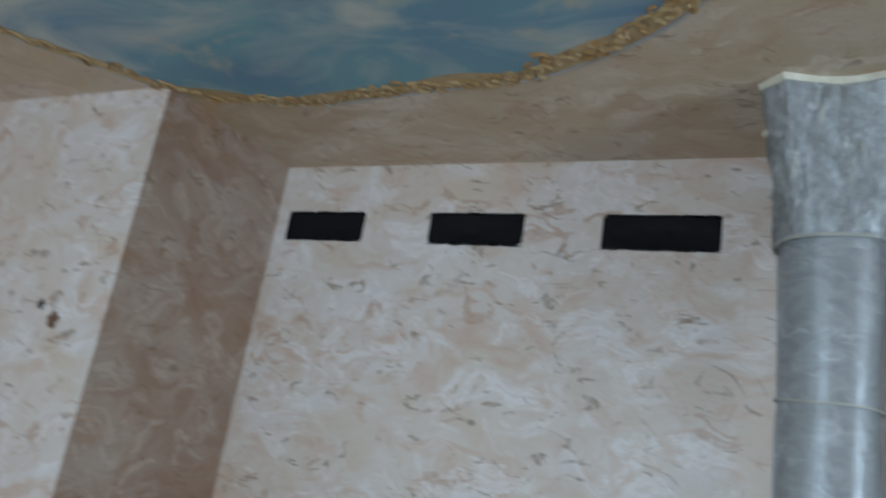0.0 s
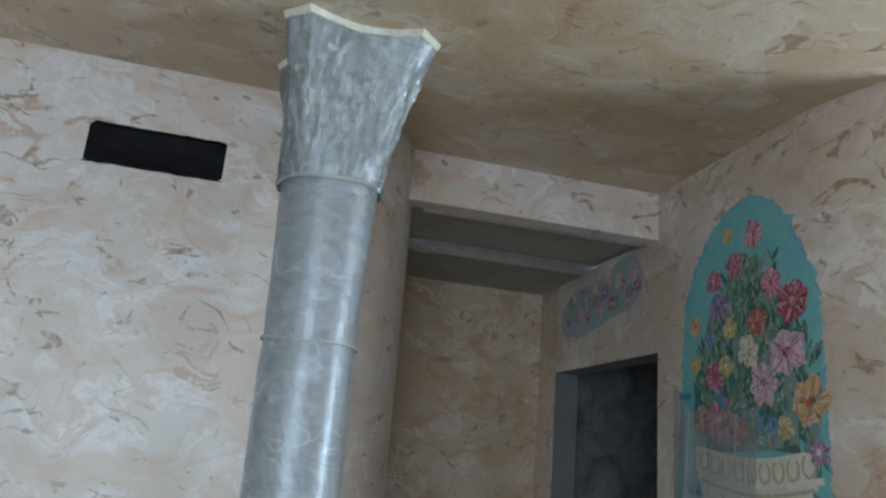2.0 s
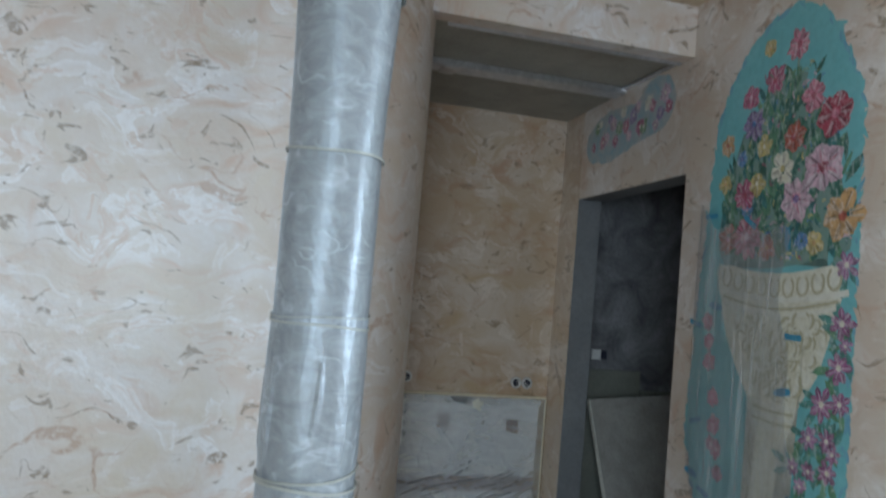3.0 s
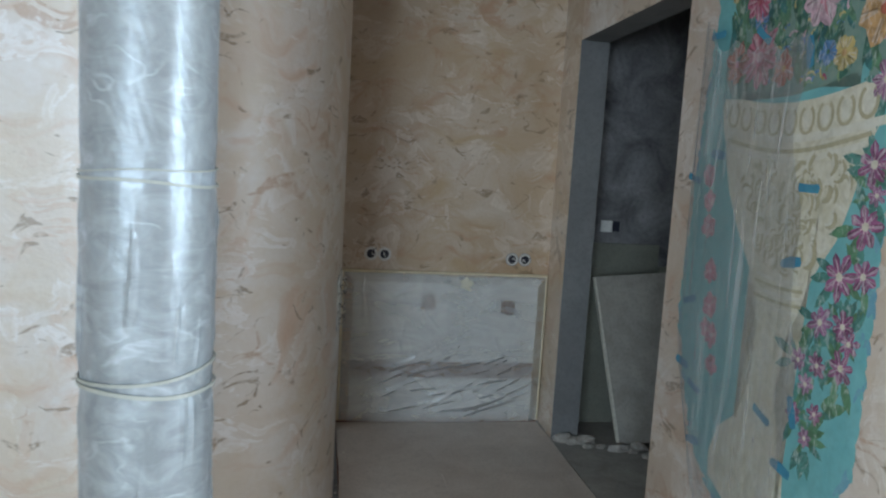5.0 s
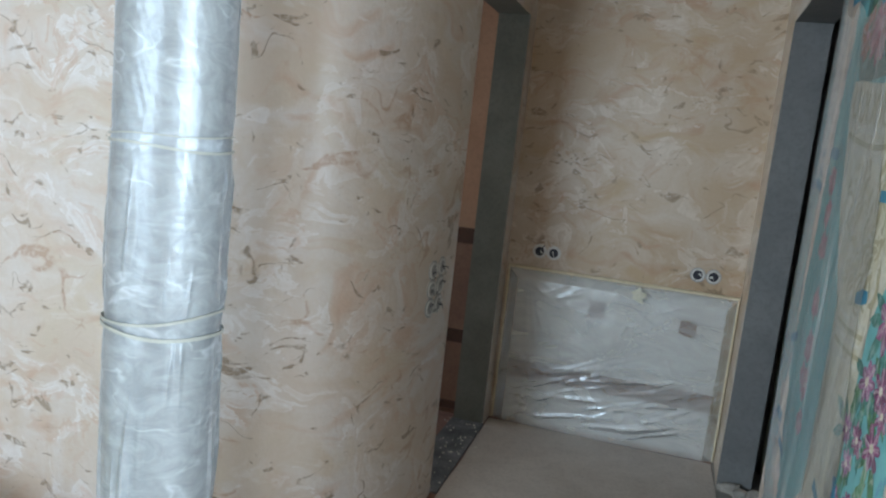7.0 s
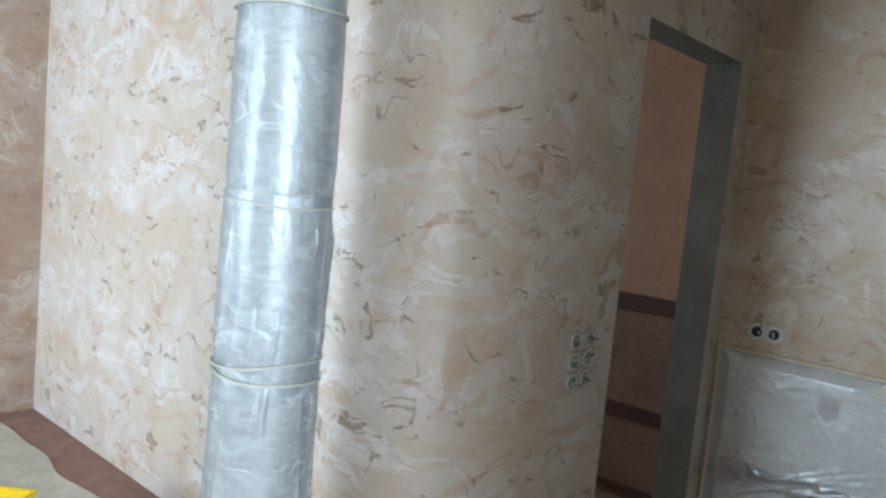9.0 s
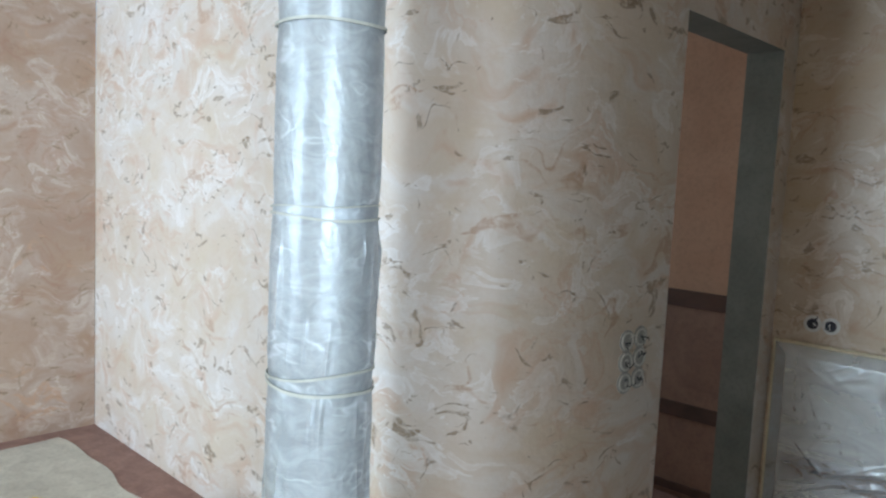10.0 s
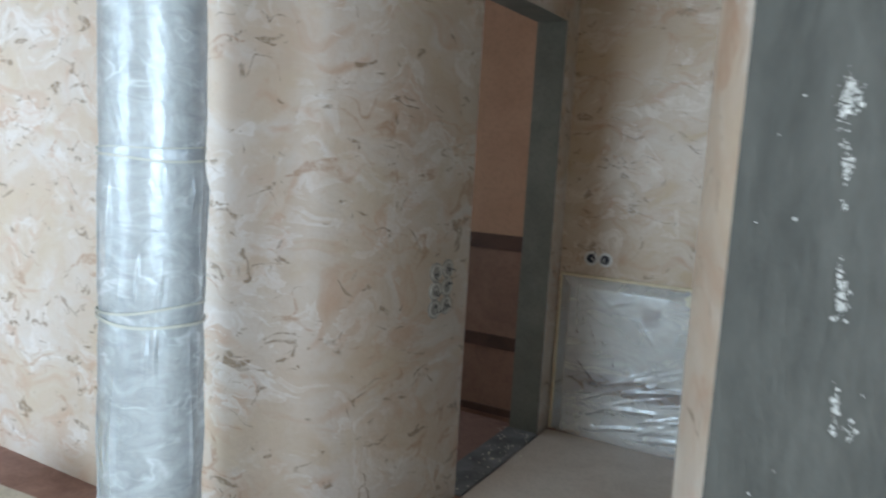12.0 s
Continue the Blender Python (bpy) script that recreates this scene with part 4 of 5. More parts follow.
def flower(y, z, r, petals, col, heart, seed, level=0.0055, inner=None, long=1.0):
    rnd = random.Random(seed)
    bm = bmesh.new()
    turn = rnd.uniform(0, 6.28)
    for k in range(petals):
        a = turn + 2 * math.pi * k / petals + rnd.uniform(-0.12, 0.12)
        L = r * rnd.uniform(0.85, 1.12)
        w = r * 2.3 / petals * long
        pts = []
        for t, s in ((0.12, 0.25), (0.4, 0.8), (0.68, 1.0), (0.88, 0.7), (1.0, 0.12)):
            pts.append((t, s))
        ring = [(L * t, w * s) for t, s in pts] + [(L * t, -w * s) for t, s in reversed(pts)]
        c, s_ = math.cos(a), math.sin(a)
        ring = [(p * rnd.uniform(0.92, 1.06), q * rnd.uniform(0.8, 1.15)) for p, q in ring]
        outline(bm, [(y + p * c - q * s_, z + p * s_ + q * c) for p, q in ring], on_east(level + 0.0004 * k), 0.001, 0, 0.0015)
        for i in range(3):
            o = rnd.uniform(-0.5, 0.5) * w
            ribbon(bm, [(y + L * t * c - o * t * s_, z + L * t * s_ + o * t * c) for t in (0.3, 0.5, 0.7, 0.9)], lambda t: r * 0.09, on_east(level + 0.003 + 0.0004 * k), 0.0006, 3 + (i == 1))
        if inner:
            outline(bm, [(y + p * 0.72 * c - q * 0.28 * s_, z + p * 0.72 * s_ + q * 0.28 * c) for p, q in ring], on_east(level + 0.0022 + 0.0004 * k), 0.0006, 2, 0.0006)
    outline(bm, [(y + r * 0.2 * math.cos(q * 0.63), z + r * 0.2 * math.sin(q * 0.63)) for q in range(10)], on_east(level + 0.004), 0.002, 1, 0.002)
    mats = (paint(*col), paint(*heart), paint(*(inner or col)), paint("pale_" + col[0] + "_stroke", tuple(0.6 * v + 0.28 for v in col[1])), paint("dark_" + col[0] + "_stroke", tuple(0.45 * v for v in col[1])))
    return part("flower", bm, mats, mural, col[0].replace("_", " ") + " painted flower")


CRIMSON, PINK, ROSE, PALE = ("crimson", (0.42, 0.07, 0.11)), ("pink", (0.62, 0.22, 0.30)), ("rose", (0.50, 0.12, 0.22)), ("pale_pink", (0.70, 0.47, 0.56))
VIOLET, ORANGE, YELLOW, CREAM, BLUE, GREEN, DEEP, RED = ("violet", (0.30, 0.20, 0.40)), ("orange", (0.62, 0.37, 0.17)), ("straw_yellow", (0.60, 0.48, 0.20)), ("cream", (0.70, 0.64, 0.50)), ("blue", (0.12, 0.28, 0.55)), ("green", (0.12, 0.27, 0.17)), ("deep_green", (0.05, 0.17, 0.13)), ("red", (0.50, 0.13, 0.09))
PURPLE = ("purple", (0.36, 0.12, 0.26))
BOUQUET = [(2.51, 2.50, 0.058, 9, PINK, CRIMSON), (2.63, 2.40, 0.055, 8, ROSE, CRIMSON), (2.67, 2.53, 0.035, 5, YELLOW, ORANGE), (2.77, 2.36, 0.05, 6, ROSE, PALE), (2.74, 2.25, 0.058, 8, VIOLET, BLUE), (2.42, 2.29, 0.052, 5, PINK, CRIMSON),
           (2.318, 2.205, 0.078, 6, CRIMSON, PINK), (2.51, 2.16, 0.055, 7, RED, CRIMSON), (2.90, 2.19, 0.045, 6, ORANGE, RED), (2.56, 2.05, 0.062, 6, CREAM, YELLOW), (2.36, 2.03, 0.088, 6, PALE, CRIMSON), (2.67, 2.15, 0.04, 5, YELLOW, CREAM),
           (2.262, 1.855, 0.078, 6, ORANGE, RED), (2.77, 1.97, 0.062, 8, ROSE, CRIMSON), (2.48, 1.93, 0.075, 7, PALE, VIOLET), (2.74, 1.806, 0.080, 10, PINK, PALE), (2.90, 2.03, 0.038, 5, YELLOW, ORANGE), (2.70, 2.01, 0.045, 5, YELLOW, CREAM),
           (2.86, 1.80, 0.055, 7, RED, PINK), (2.75, 1.91, 0.034, 5, BLUE, PALE), (2.62, 1.76, 0.045, 6, RED, ORANGE), (2.44, 1.78, 0.03, 5, BLUE, GREEN), (2.38, 1.77, 0.04, 5, YELLOW, ORANGE), (2.80, 2.12, 0.03, 5, BLUE, VIOLET)]
inner = smooth_loop([(2.86, 1.70), (2.90, 1.84), (2.87, 2.00), (2.83, 2.14), (2.74, 2.26), (2.62, 2.36), (2.52, 2.40), (2.43, 2.28), (2.39, 2.12), (2.30, 2.00), (2.27, 1.84), (2.28, 1.70)], 6)
inner = [(y + 0.05 * noise.noise(Vector((y * 16, z * 16, 5))), z + 0.05 * noise.noise(Vector((y * 16, z * 16, 2)))) for y, z in inner]
part("bouquet_ground", painted_area(inner, 0.0021), "mural_green", mural, "muted green ground behind the flowers")
rnd = random.Random(17)
bm = bmesh.new()
for k in range(0, len(loop), 1):
    y, z = loop[k]
    if y < 2.20:
        continue
    y2, z2 = loop[(k + 1) % len(loop)]
    a = math.atan2(z2 - z, y2 - y) + rnd.uniform(-0.5, 0.5)
    L, w = rnd.uniform(0.03, 0.08), rnd.uniform(0.012, 0.026)
    ribbon(bm, [(y + L * (t - 0.5) * math.cos(a), z + L * (t - 0.5) * math.sin(a)) for t in (0, 0.25, 0.5, 0.75, 1)], lambda t: w * (0.3 + math.sin(math.pi * t) * 0.7), on_east(0.0022), 0.0004, rnd.choice((0, 0, 1)))
part("painted_rim", bm, ("teal", "teal_blue"), mural, "loose teal brush strokes along the rim")
rnd = random.Random(7)
bm = bmesh.new()
for k in range(330):
    y, z = rnd.uniform(2.26, 2.90), rnd.uniform(1.70, 2.38)
    if abs(y - 2.55) > 0.36 - max(0, z - 1.90) * 0.50:
        continue
    a, L, w = rnd.uniform(0.8, 2.3), rnd.uniform(0.05, 0.12), rnd.uniform(0.008, 0.020)
    c, s_ = math.cos(a), math.sin(a)
    pts = [(0, 0), (0.3, 0.8), (0.6, 1), (0.85, 0.5), (1, 0), (0.85, -0.5), (0.6, -1), (0.3, -0.8)]
    outline(bm, [(y + L * p * c - w * q * s_, z + L * p * s_ + w * q * c) for p, q in pts], on_east(0.0048 + 0.00001 * k), 0.0006, rnd.choice((0, 0, 1, 1, 2)), 0.0008)
for y0, z0 in ((2.51, 2.47), (2.63, 2.38), (2.42, 2.28), (2.32, 2.2), (2.77, 2.3)):
    ribbon(bm, [(y0 + (2.55 - y0) * t * t, z0 + (1.72 - z0) * t) for t in (k / 8 for k in range(9))], lambda t: 0.012, on_east(0.0048), 0.0015, 0)
for k in range(420):
    y, z = rnd.gauss(2.56, 0.17), rnd.uniform(1.70, 2.42)
    if abs(y - 2.55) > 0.37 - max(0, z - 1.90) * 0.48:
        continue
    a, L = rnd.uniform(0, 3.14), rnd.uniform(0.015, 0.04)
    ribbon(bm, [(y + L * t * math.cos(a + t), z + L * t * math.sin(a + t)) for t in (0, 0.33, 0.66, 1.0)], lambda t: 0.009 * (1 - 0.5 * t), on_east(0.0056 + 0.000004 * k), 0.0012, rnd.choice((0, 1, 2, 3, 3, 4, 5, 6, 7)))
part("foliage", bm, (paint(*GREEN), paint(*DEEP), paint("blue_green", (0.05, 0.20, 0.20)), paint("leaf_light", (0.24, 0.38, 0.20)), paint(*ROSE), paint(*PALE), paint(*YELLOW), paint(*BLUE)), mural, "painted green leaves, stems and brush strokes")

# the vase
vase_l = [(2.91, 1.70), (2.915, 1.66), (2.90, 1.60), (2.88, 1.56), (2.865, 1.50), (2.83, 1.41), (2.76, 1.30), (2.68, 1.20), (2.63, 1.13), (2.618, 1.04), (2.622, 0.95), (2.63, 0.84), (2.68, 0.76), (2.76, 0.70), (2.80, 0.60), (2.79, 0.53), (2.69, 0.49)]
vase_r = [(2.44, 0.52), (2.42, 0.62), (2.43, 0.71), (2.47, 0.79), (2.505, 0.87), (2.50, 0.95), (2.475, 1.05), (2.44, 1.12), (2.42, 1.18), (2.38, 1.25), (2.33, 1.32), (2.295, 1.42), (2.275, 1.53), (2.25, 1.575), (2.235, 1.60), (2.228, 1.66), (2.232, 1.715)]
rim_top = [(2.215 + 0.685 * k / 8, 1.71 - 0.045 * math.sin(math.pi * k / 8)) for k in range(1, 8)]
vase = part("vase", painted_area(vase_l + vase_r + rim_top, 0.0027), "cream", mural, "cream painted vase with carved bands")
bm = bmesh.new()
ribbon(bm, [(2.895 - 0.675 * k / 12, 1.605 - 0.035 * math.sin(math.pi * k / 12)) for k in range(13)], lambda t: 0.022, on_east(0.0075), 0.004, 0)
ribbon(bm, [(2.87 - 0.61 * k / 12, 1.575 - 0.04 * math.sin(math.pi * k / 12)) for k in range(13)], lambda t: 0.012, on_east(0.0075), 0.003, 1)
ribbon(bm, [(2.86 - 0.59 * k / 12, 1.552 - 0.04 * math.sin(math.pi * k / 12)) for k in range(13)], lambda t: 0.016, on_east(0.0075), 0.002, 0)
part("rim_band", bm, ("cream_light", "olive"), vase)
for k in range(9):
    y = 2.862 - 0.61 * (k + 0.2) / 8.6
    z = 1.655 - 0.042 * math.sin(math.pi * (k + 0.5) / 9)
    bm = bmesh.new()
    ribbon(bm, [(y + 0.027 * math.cos(a), z + 0.036 * math.sin(a)) for a in (radians(60 - 300 * i / 12) for i in range(13))], lambda t: 0.011, on_east(0.0075), 0.003, 1)
    outline(bm, [(y + 0.016 * math.cos(i * 0.628), z + 0.026 * math.sin(i * 0.628)) for i in range(10)], on_east(0.0075), 0.002, 0, 0.003)
    part("egg_moulding", bm, ("cream_light", "olive"), vase)
rnd = random.Random(21)
bm = bmesh.new()
for k in range(80):
    # broad painted acanthus leaves, shaded on one side and lit on the other
    z = rnd.uniform(1.23, 1.50)
    half = 0.07 + 0.17 * min(1.0, (z - 1.2) / 0.25)
    y = 2.558 + rnd.uniform(-1, 1) * half
    a0, R, sweep = rnd.uniform(0.6, 2.6), rnd.uniform(0.020, 0.050), rnd.choice((-1, 1)) * rnd.uniform(1.2, 3.2)
    w = rnd.uniform(0.014, 0.030)
    for off, tone, share in ((0.006, 1, 1.0), (0.0, rnd.choice((0, 0, 2)), 0.8)):
        ribbon(bm, [(y - off + R * (1 - 0.5 * t) * math.cos(a0 + sweep * t), z - off + R * (1 - 0.5 * t) * math.sin(a0 + sweep * t)) for t in (i / 8 for i in range(9))], lambda t: w * share * (0.35 + 0.65 * math.sin(math.pi * min(1.0, t + 0.15))), on_east(0.0075 + 0.00002 * k + 0.000008 * (tone != 1)), 0.003, tone)
for k in range(5):
    z = 1.195 - 0.02 * k
    ribbon(bm, [(2.645 - 0.215 * i / 6, z - 0.006 * math.sin(math.pi * i / 6)) for i in range(7)], lambda t: 0.010, on_east(0.0075), 0.003, k % 2)
for k in range(22):
    z = rnd.uniform(0.66, 1.06)
    y = 2.60 + rnd.uniform(-0.06, 0.06)
    ribbon(bm, [(y + 0.01 * math.sin(t * 4 + k), z + 0.09 * t) for t in (i / 5 for i in range(6))], lambda t: 0.012 * (1 - 0.7 * t), on_east(0.0075 + 0.00001 * k), 0.002, rnd.choice((0, 1, 2)))
part("carving", bm, ("cream_light", "olive", "cream"), vase, "painted scrollwork")

for k, (y, z, r, n, col, heart) in enumerate(BOUQUET):
    flower(y, z, r * 1.10, n, col, heart, k, 0.0065 + 0.0005 * (k % 9), PINK if col is PALE else None)
GARLAND = [(2.235, 1.694, 0.048), (2.240, 1.504, 0.054), (2.244, 1.362, 0.054), (2.222, 1.434, 0.028), (2.305, 1.236, 0.058), (2.232, 1.248, 0.044), (2.353, 1.115, 0.044), (2.275, 1.121, 0.040), (2.25, 1.085, 0.034), (2.417, 1.003, 0.032), (2.345, 1.007, 0.034), (2.266, 1.023, 0.044),
           (2.379, 0.949, 0.030), (2.412, 0.862, 0.034), (2.334, 0.886, 0.028), (2.359, 0.815, 0.028)]
for k, (y, z, r) in enumerate(GARLAND):
    flower(y, z, r, 7, PURPLE if k % 3 else ("mauve", (0.40, 0.18, 0.34)), CREAM, 60 + k, 0.0065, PALE, 0.75)
for k, (y, z, r) in enumerate(((2.96, 1.46, 0.042), (2.945, 1.38, 0.036), (2.935, 1.30, 0.042), (2.895, 1.16, 0.042), (2.88, 1.05, 0.044), (2.852, 0.96, 0.040), (2.89, 0.975, 0.036), (2.836, 0.87, 0.036))):
    flower(y, z, r, 6, PINK, PALE, 90 + k, 0.0065, None, 1.0)
bm = bmesh.new()
rnd = random.Random(31)
for y0, z0, r0 in GARLAND:
    for k in range(8):
        a, L = rnd.uniform(0, 6.28), rnd.uniform(0.04, 0.075)
        c, s_ = math.cos(a), math.sin(a)
        if y0 + L * 1.6 * c < 2.195:
            continue
        pts = [(0.5, 0.1), (0.8, 0.2), (1.2, 0.18), (1.6, 0), (1.2, -0.18), (0.8, -0.2), (0.5, -0.1)]
        outline(bm, [(y0 + L * (p * c - q * s_), z0 + L * (p * s_ + q * c)) for p, q in pts], on_east(0.0050), 0.0006, rnd.choice((0, 1)), 0.0005)
part("garland_leaves", bm, (paint("leaf_green", (0.13, 0.30, 0.17)), paint("leaf_dull", (0.10, 0.30, 0.26))), mural, "painted garland leaves")

# plastic hung over one half of the mural, held by blue tape
cover = thing("mural_cover", (1.70, 2.8, 0.42), "torn clear plastic sheet taped over part of the mural", "plastic sheet")
bm = bmesh.new()
nx, nz = 70, 60
grid = []
for i in range(nx + 1):
    row = []
    for j in range(nz + 1):
        w = i / nx
        z = 0.44 + (1.36 + 0.16 * (1 - w) ** 2 + 0.10 * noise.noise(Vector((w * 5, 3, 0)))) * j / nz
        yl = 3.055 - 0.22 * max(0, (0.95 - z) / 0.5) ** 1.5
        yr = 2.47 + 0.05 * math.sin(z * 5) + 0.05 * noise.noise(Vector((z * 4, 0, 5)))
        y = yl + (yr - yl) * w
        d = 0.006 + 0.012 * (1 - w) * abs(math.sin(y * 46 + 2.5 * noise.noise(Vector((y * 6, z * 0.7, 0))))) * (0.5 + 0.5 * noise.noise(Vector((y * 9, z * 1.3, 4)))) + 0.046 * max(0.0, 1 - w) ** 0.8 * min(1.0, w * 6)
        row.append(bm.verts.new((east_face(y) - d, y, z)))
    grid.append(row)
for i in range(nx):
    for j in range(nz):
        bm.faces.new((grid[i][j], grid[i + 1][j], grid[i + 1][j + 1], grid[i][j + 1]))
sheet = part("plastic_sheet", bm, "mural_film", cover, "creased clear plastic", smooth=True)
if sum(f.normal.x for f in sheet.data.polygons) > 0:
    sheet.data.flip_normals()
for k, (y, z, a) in enumerate(((2.885, 1.526, 0.1), (2.979, 1.052, -0.3), (2.984, 0.837, 0.1), (2.897, 0.782, 0.2), (2.868, 0.609, -0.2), (2.455, 1.442, 0.0), (2.491, 1.244, -0.2), (2.549, 0.809, 0.3), (2.44, 0.70, 0.1), (2.955, 1.90, 0.0), (2.42, 0.86, 1.2), (2.70, 1.86, 0.6), (2.51, 1.79, 1.4), (3.02, 1.45, 0.2))):
    bm = bmesh.new()
    c, s_ = math.cos(a), math.sin(a)
    wob = [0.004 * math.sin(k * 3.1 + i) for i in range(8)]
    outline(bm, [(y + p * c - q * s_, z + p * s_ + q * c) for p, q in ((-0.04, -0.012), (-0.01, -0.013 + wob[0]), (0.04, -0.011), (0.043 + wob[1], 0), (0.04, 0.012), (0.0, 0.013 + wob[2]), (-0.04, 0.011), (-0.044 + wob[3], 0))], on_east(0.0205 if y > 2.6 else 0.0045), 0.004, 0, 0.001)
    part("tape_piece", bm, "blue_tape", cover, "blue tape piece")

# small flower garland painted over the side doorway
small = thing("garland_mural", (1.74, 3.8, 2.35), "small flower garland painted over the doorway", "mural")
patch = smooth_loop([(4.33, 2.50), (4.28, 2.33), (4.05, 2.29), (3.75, 2.33), (3.45, 2.37), (3.35, 2.46), (3.38, 2.58), (3.55, 2.635), (3.80, 2.56), (4.06, 2.58)], 5)
patch = [(y + 0.03 * noise.noise(Vector((y * 9, z * 9, 1))), z + 0.03 * noise.noise(Vector((y * 9, z * 9, 7)))) for y, z in patch]
part("ground", painted_area(patch, 0.0018), "teal_faded", small, "faded teal painted ground")
rnd = random.Random(41)
keep = mural
mural = small
for k in range(22):
    y = 3.40 + 0.84 * k / 21
    flower(y, 2.47 + 0.075 * math.sin(k * 1.7), rnd.uniform(0.028, 0.050), rnd.choice((6, 7, 8)), (ROSE, PALE, VIOLET, PALE, PINK, CREAM, ("leaf_light", (0.24, 0.38, 0.20)))[k % 7], CREAM, 140 + k, 0.0055)
mural = keep

# ---- painted sky on the ceiling with a gilt border ----
SKYC = (-1.50, 0.10)


def sky_edge(a, grow=0.0):
    n = 2.25
    r = (abs(math.cos(a) / 1.78) ** n + abs(math.sin(a) / 2.16) ** n) ** (-1 / n)
    r += 0.05 * math.sin(a * 7 + 0.6) + 0.03 * noise.noise(Vector((math.cos(a) * 5, math.sin(a) * 5, 2)))
    return SKYC[0] + (r + grow) * math.cos(a), SKYC[1] + (r + grow) * math.sin(a)


def on_ceiling(level):
    return lambda x, y, h: (x, y, CEIL - level - h)


m, nt, b = shader("sky_fresco")
pos = nt.nodes.new("ShaderNodeNewGeometry").outputs["Position"]
c = blend(nt, gain(nt, noise_at(nt, pos, 1.4, 4, 0.5, 0.5), 0.35, 0.65), (0.13, 0.25, 0.36), (0.17, 0.36, 0.40))
c = blend(nt, gain(nt, noise_at(nt, stretched(nt, pos, (0.8, 1.5, 1)), 1.9, 5, 0.55, 0.7), 0.46, 0.66), c, (0.46, 0.50, 0.46))
c = blend(nt, gain(nt, noise_at(nt, stretched(nt, pos, (1, 1.4, 1), (0, 0, 0.7)), 2.4, 4, 0.55, 0.6), 0.56, 0.72), c, (0.52, 0.47, 0.36))
c = blend(nt, gain(nt, noise_at(nt, pos, 3.1, 4, 0.55, 0.6), 0.66, 0.78), c, (0.30, 0.42, 0.33))
nt.links.new(c, b.inputs["Base Color"])
b.inputs["Roughness"].default_value = 0.6
bump(nt, b, noise_at(nt, pos, 40, 4, 0.6), 0.15, 0.004)
M["sky_fresco"] = m
fresco = thing("ceiling_fresco", (SKYC[0], SKYC[1], CEIL), "blue clouded sky painting with a gilt border", "ceiling painting")
bm = bmesh.new()
outline(bm, [sky_edge(2 * math.pi * k / 240) for k in range(240)], on_ceiling(0.001), 0.004)
part("sky", bm, "sky_fresco", fresco, "blue sky with pale clouds")
rnd = random.Random(51)
bm = bmesh.new()
band = [sky_edge(2 * math.pi * k / 480) for k in range(481)]
inner = [sky_edge(2 * math.pi * k / 480, -0.055 - 0.035 * abs(math.sin(k * 0.16)) - 0.02 * noise.noise(Vector((k * 0.11, 0, 0)))) for k in range(481)]
vo = [bm.verts.new((x, y, CEIL - 0.0052)) for x, y in band]
vi = [bm.verts.new((x, y, CEIL - 0.0056)) for x, y in inner]
for k in range(480):
    f = bm.faces.new((vo[k], vo[k + 1], vi[k + 1], vi[k]))
    f.material_index = 1
for k in range(900):
    a = 2 * math.pi * k / 900 + rnd.uniform(-0.005, 0.005)
    g = -0.01 + rnd.uniform(-0.10, 0.0) * (0.55 + 0.45 * math.sin(a * 17) * math.sin(a * 5 + 1))
    x, y = sky_edge(a, g)
    t0, R, sw = rnd.uniform(0, 6.28), rnd.uniform(0.018, 0.04), rnd.choice((-1, 1)) * rnd.uniform(2.0, 4.2)
    w = rnd.uniform(0.018, 0.034)
    ribbon(bm, [(x + R * (1 - 0.6 * t) * math.cos(t0 + sw * t), y + R * (1 - 0.6 * t) * math.sin(t0 + sw * t)) for t in (i / 7 for i in range(8))], lambda t: w * (1 - 0.7 * t), on_ceiling(0.0055 + 0.000004 * k), rnd.uniform(0.004, 0.009), rnd.choice((0, 1, 1)))
M["gilt_light"] = plain("gilt_light", (0.50, 0.37, 0.19), (0.38, 0.25, 0.12), 22, 0.45, 0.0, 0.6, 60, 1.2)
part("gilt_border", bm, ("gilt", "gilt_light"), fresco, "gilt scrollwork border", smooth=True)
bm = bmesh.new()
edge = [sky_edge(2 * math.pi * k / 240, 0.012) for k in range(241)]
ribbon(bm, edge, lambda t: 0.022, on_ceiling(0.0008), 0.006, 0)
part("border_line", bm, "grey_ring", fresco, "thin grey-blue outer line")

# ---- small things ----
# scuffed paint along the grey wall
scuff = plain("scuff_white", (0.50, 0.50, 0.48), (0.30, 0.31, 0.30), 120, 0.8)
rnd = random.Random(61)


def on_grey(level):
    return lambda x, z, h: (x, 1.882 - (x - 1.8135) * 0.1879 - level - h, z)


bm = bmesh.new()
for zc, sz, sx, dx, n in ((1.503, 0.008, 0.009, 0.003, 60), (1.492, 0.010, 0.007, -0.004, 34), (1.439, 0.007, 0.005, 0.001, 30), (1.460, 0.008, 0.004, -0.001, 6), (1.402, 0.004, 0.003, 0, 8), (1.318, 0.010, 0.007, 0, 56), (1.345, 0.010, 0.003, -0.001, 6), (1.208, 0.014, 0.003, -0.002, 26), (1.192, 0.004, 0.006, 0.012, 14)):
    for k in range(n * 2):
        z = zc + rnd.gauss(0, sz * 1.0)
        x = 1.905 + dx + (1.49 - z) * 0.08 + rnd.gauss(0, sx * 0.42)
        r = 0.00022 + min(0.0032, rnd.expovariate(1500))
        ring = [(1.1 * r * rnd.uniform(0.5, 1.1) * math.cos(q * 0.7), r * rnd.uniform(0.5, 1.2) * math.sin(q * 0.7)) for q in range(9)]
        outline(bm, [(x + p, z + q) for p, q in ring], on_grey(0.0003), 0.0004)
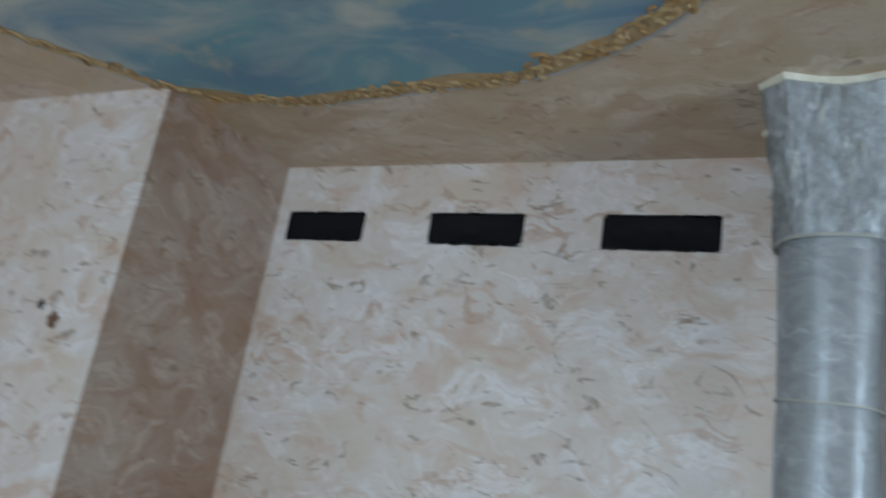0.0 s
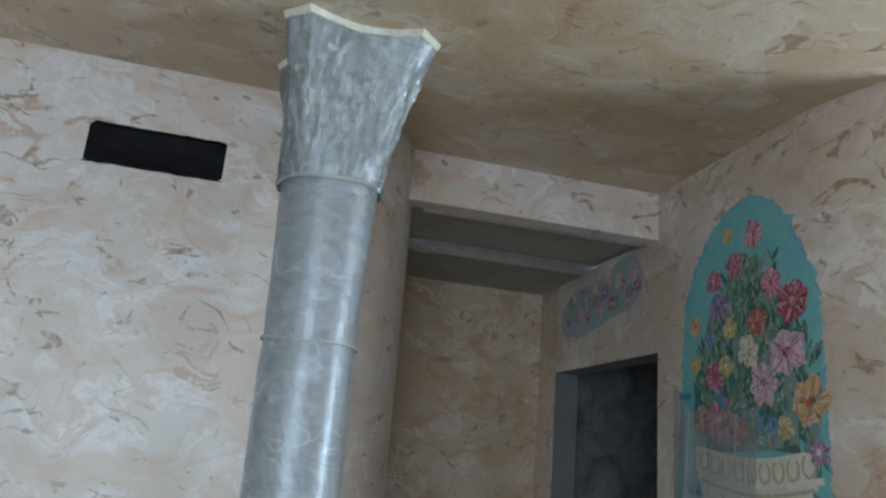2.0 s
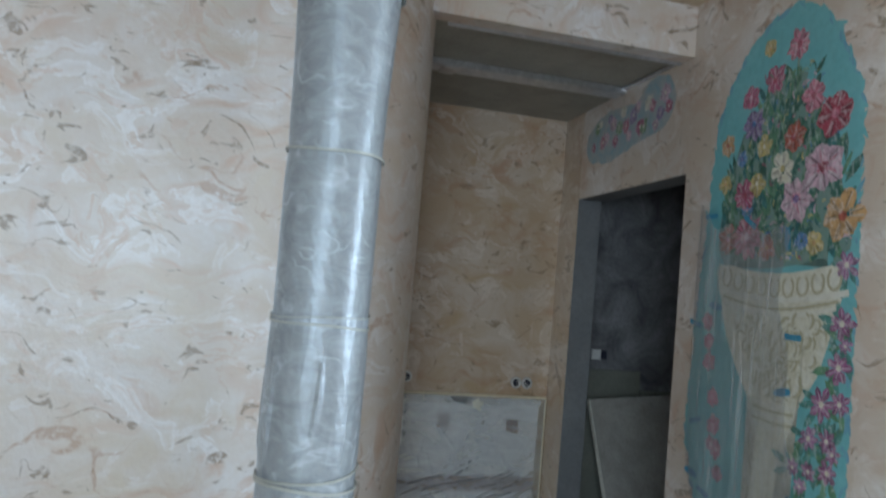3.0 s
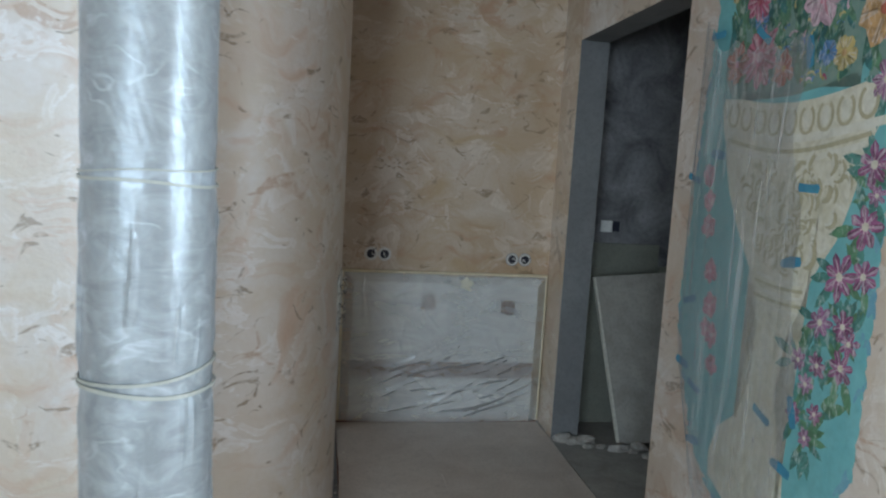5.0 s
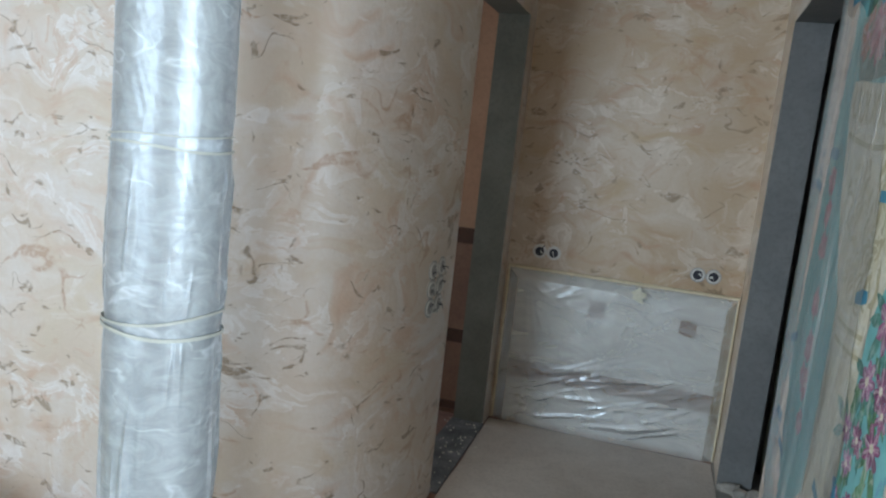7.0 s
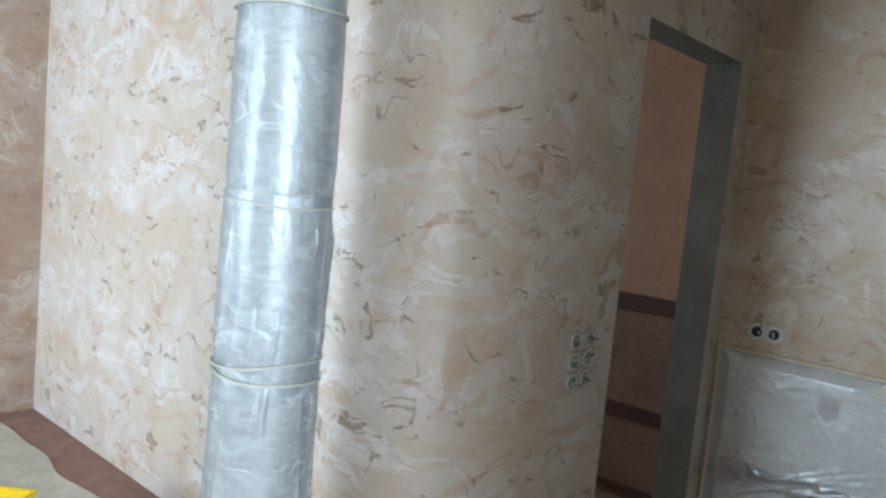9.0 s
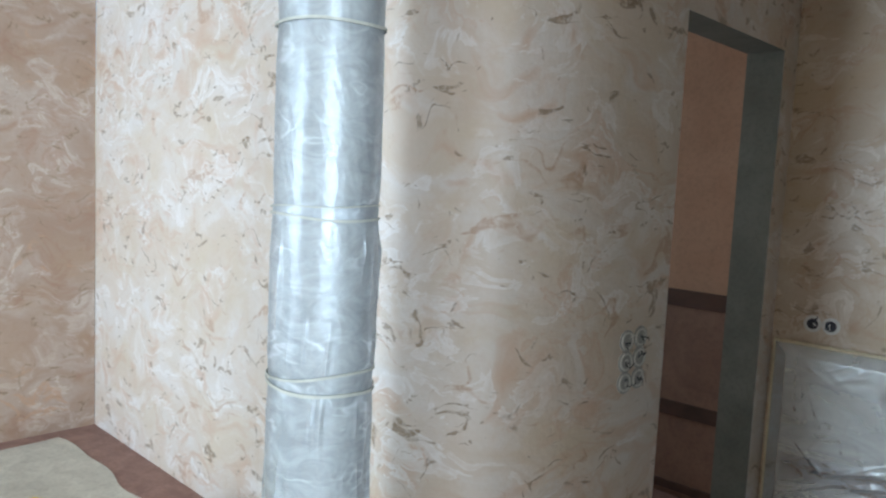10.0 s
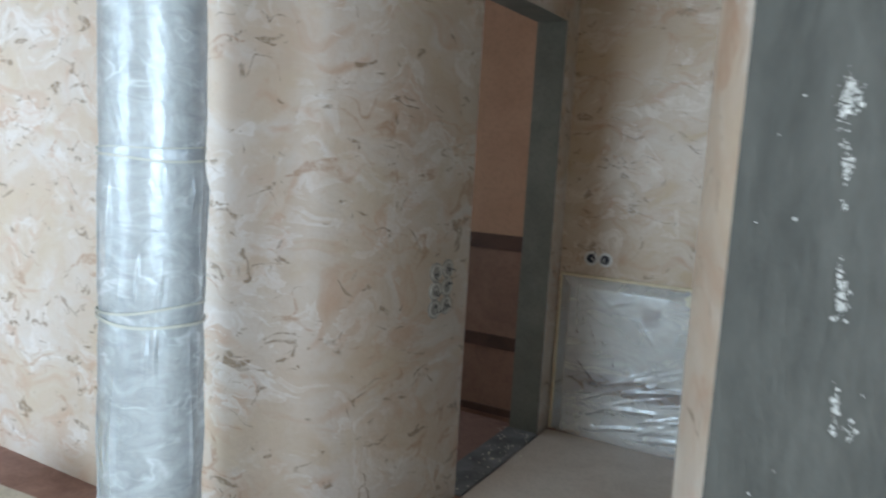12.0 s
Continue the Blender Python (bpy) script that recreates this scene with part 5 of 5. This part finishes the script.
for k in range(26):
    x, z = rnd.uniform(1.83, 2.1), rnd.uniform(0.9, 1.7)
    r = rnd.uniform(0.0008, 0.002)
    outline(bm, [(x + r * math.cos(q * 1.05), z + r * math.sin(q * 1.05)) for q in range(6)], on_grey(0.0004), 0.0005)
solid("paint_scuffs", bm, scuff, "chipped white paint scuffs on the grey wall", "paint scuffs", kind="stuff")

# a fixing hole with a stain on the pale wall
hole = thing("wall_hole", (-2.85, 2.02, 1.89), "small dark fixing hole with a brown stain", "wall hole")
# Dark disc paints the hole's unlit inside; the brown one is a stain.
for x, z, r, mat in ((-2.85, 1.89, 0.022, "hole_wire_dark"), (-2.75, 1.83, 0.035, "brown_band")):
    bm = bmesh.new()
    outline(bm, [(x + r * (1 + 0.25 * math.sin(k * 2.3)) * math.cos(k * 0.449), z + r * (1 + 0.2 * math.cos(k * 1.7)) * math.sin(k * 0.449)) for k in range(14)], lambda a, b, h: (a, 2.0195 - h, b), 0.001)
    part("stain", bm, mat, hole)

# a yellow plastic tub standing on the floor sheet
tub = thing("plastic_tub", (-0.90, 2.13, 0.006), "bright yellow square plastic tub on the floor sheet", "tub")
bm = bmesh.new()
tm = Matrix.Translation((-0.90, 2.13, 0.006)) @ Matrix.Rotation(radians(38), 4, "Z")
sec = [(0.11, 0.0), (0.135, 0.235), (0.127, 0.235), (0.104, 0.012)]
rings = [[bm.verts.new(tm @ Vector((sx * r, sy * r, z))) for sx, sy in ((-1, -1), (1, -1), (1, 1), (-1, 1))] for r, z in sec]
for a, b in zip(rings, rings[1:]):
    for k in range(4):
        bm.faces.new((a[k], a[(k + 1) % 4], b[(k + 1) % 4], b[k]))
bm.faces.new(rings[0])
bm.faces.new(rings[-1])
bmesh.ops.bevel(bm, geom=bm.edges[:], offset=0.004, segments=2, affect="EDGES")
part("body", bm, "yellow", tub)
bm = bmesh.new()
for k in range(4):
    c, d = [(-1, -1), (1, -1), (1, 1), (-1, 1)][k], [(1, -1), (1, 1), (-1, 1), (-1, -1)][k]
    p, q = Vector((c[0] * 0.137, c[1] * 0.137, 0)), Vector((d[0] * 0.137, d[1] * 0.137, 0))
    e = (q - p).normalized()
    n = Vector((e.y, -e.x, 0)) * 0.008
    vs = [bm.verts.new(tm @ (v + Vector((0, 0, z)))) for z in (0.222, 0.238) for v in (p, q, q + n, p + n)]
    for f in ((0, 1, 2, 3), (7, 6, 5, 4), (0, 4, 5, 1), (1, 5, 6, 2), (2, 6, 7, 3), (3, 7, 4, 0)):
        bm.faces.new([vs[i] for i in f])
part("rim", bm, "yellow", tub)

# dusty threshold and crumbs at the doorway
bm = bmesh.new()
box(bm, (0.44, 3.70, 0.001), (0.615, 4.545, 0.012), 0.003)
solid("threshold", bm, "cement", "dusty dark cement threshold", "threshold")
rnd = random.Random(71)
bm = bmesh.new()
for k in range(70):
    x, y, r = rnd.uniform(0.42, 0.66), rnd.uniform(3.72, 4.6), rnd.uniform(0.002, 0.007)
    zz = 0.0125 if x < 0.61 else 0.004
    outline(bm, [(x + r * rnd.uniform(0.6, 1.3) * math.cos(q * 1.26), y + r * rnd.uniform(0.6, 1.3) * math.sin(q * 1.26)) for q in range(5)], lambda a, b, h: (a, b, zz + h), r * 0.5, 0, r * 0.3)
for o in bpy.data.objects:
    if o.name.split(".")[0] in ("carving", "foliage", "garland_leaves", "gilt_border"):
        o["kind"] = "stuff"
solid("floor_crumbs", bm, "cap_white", "plaster crumbs on the threshold", "plaster crumbs", kind="stuff")
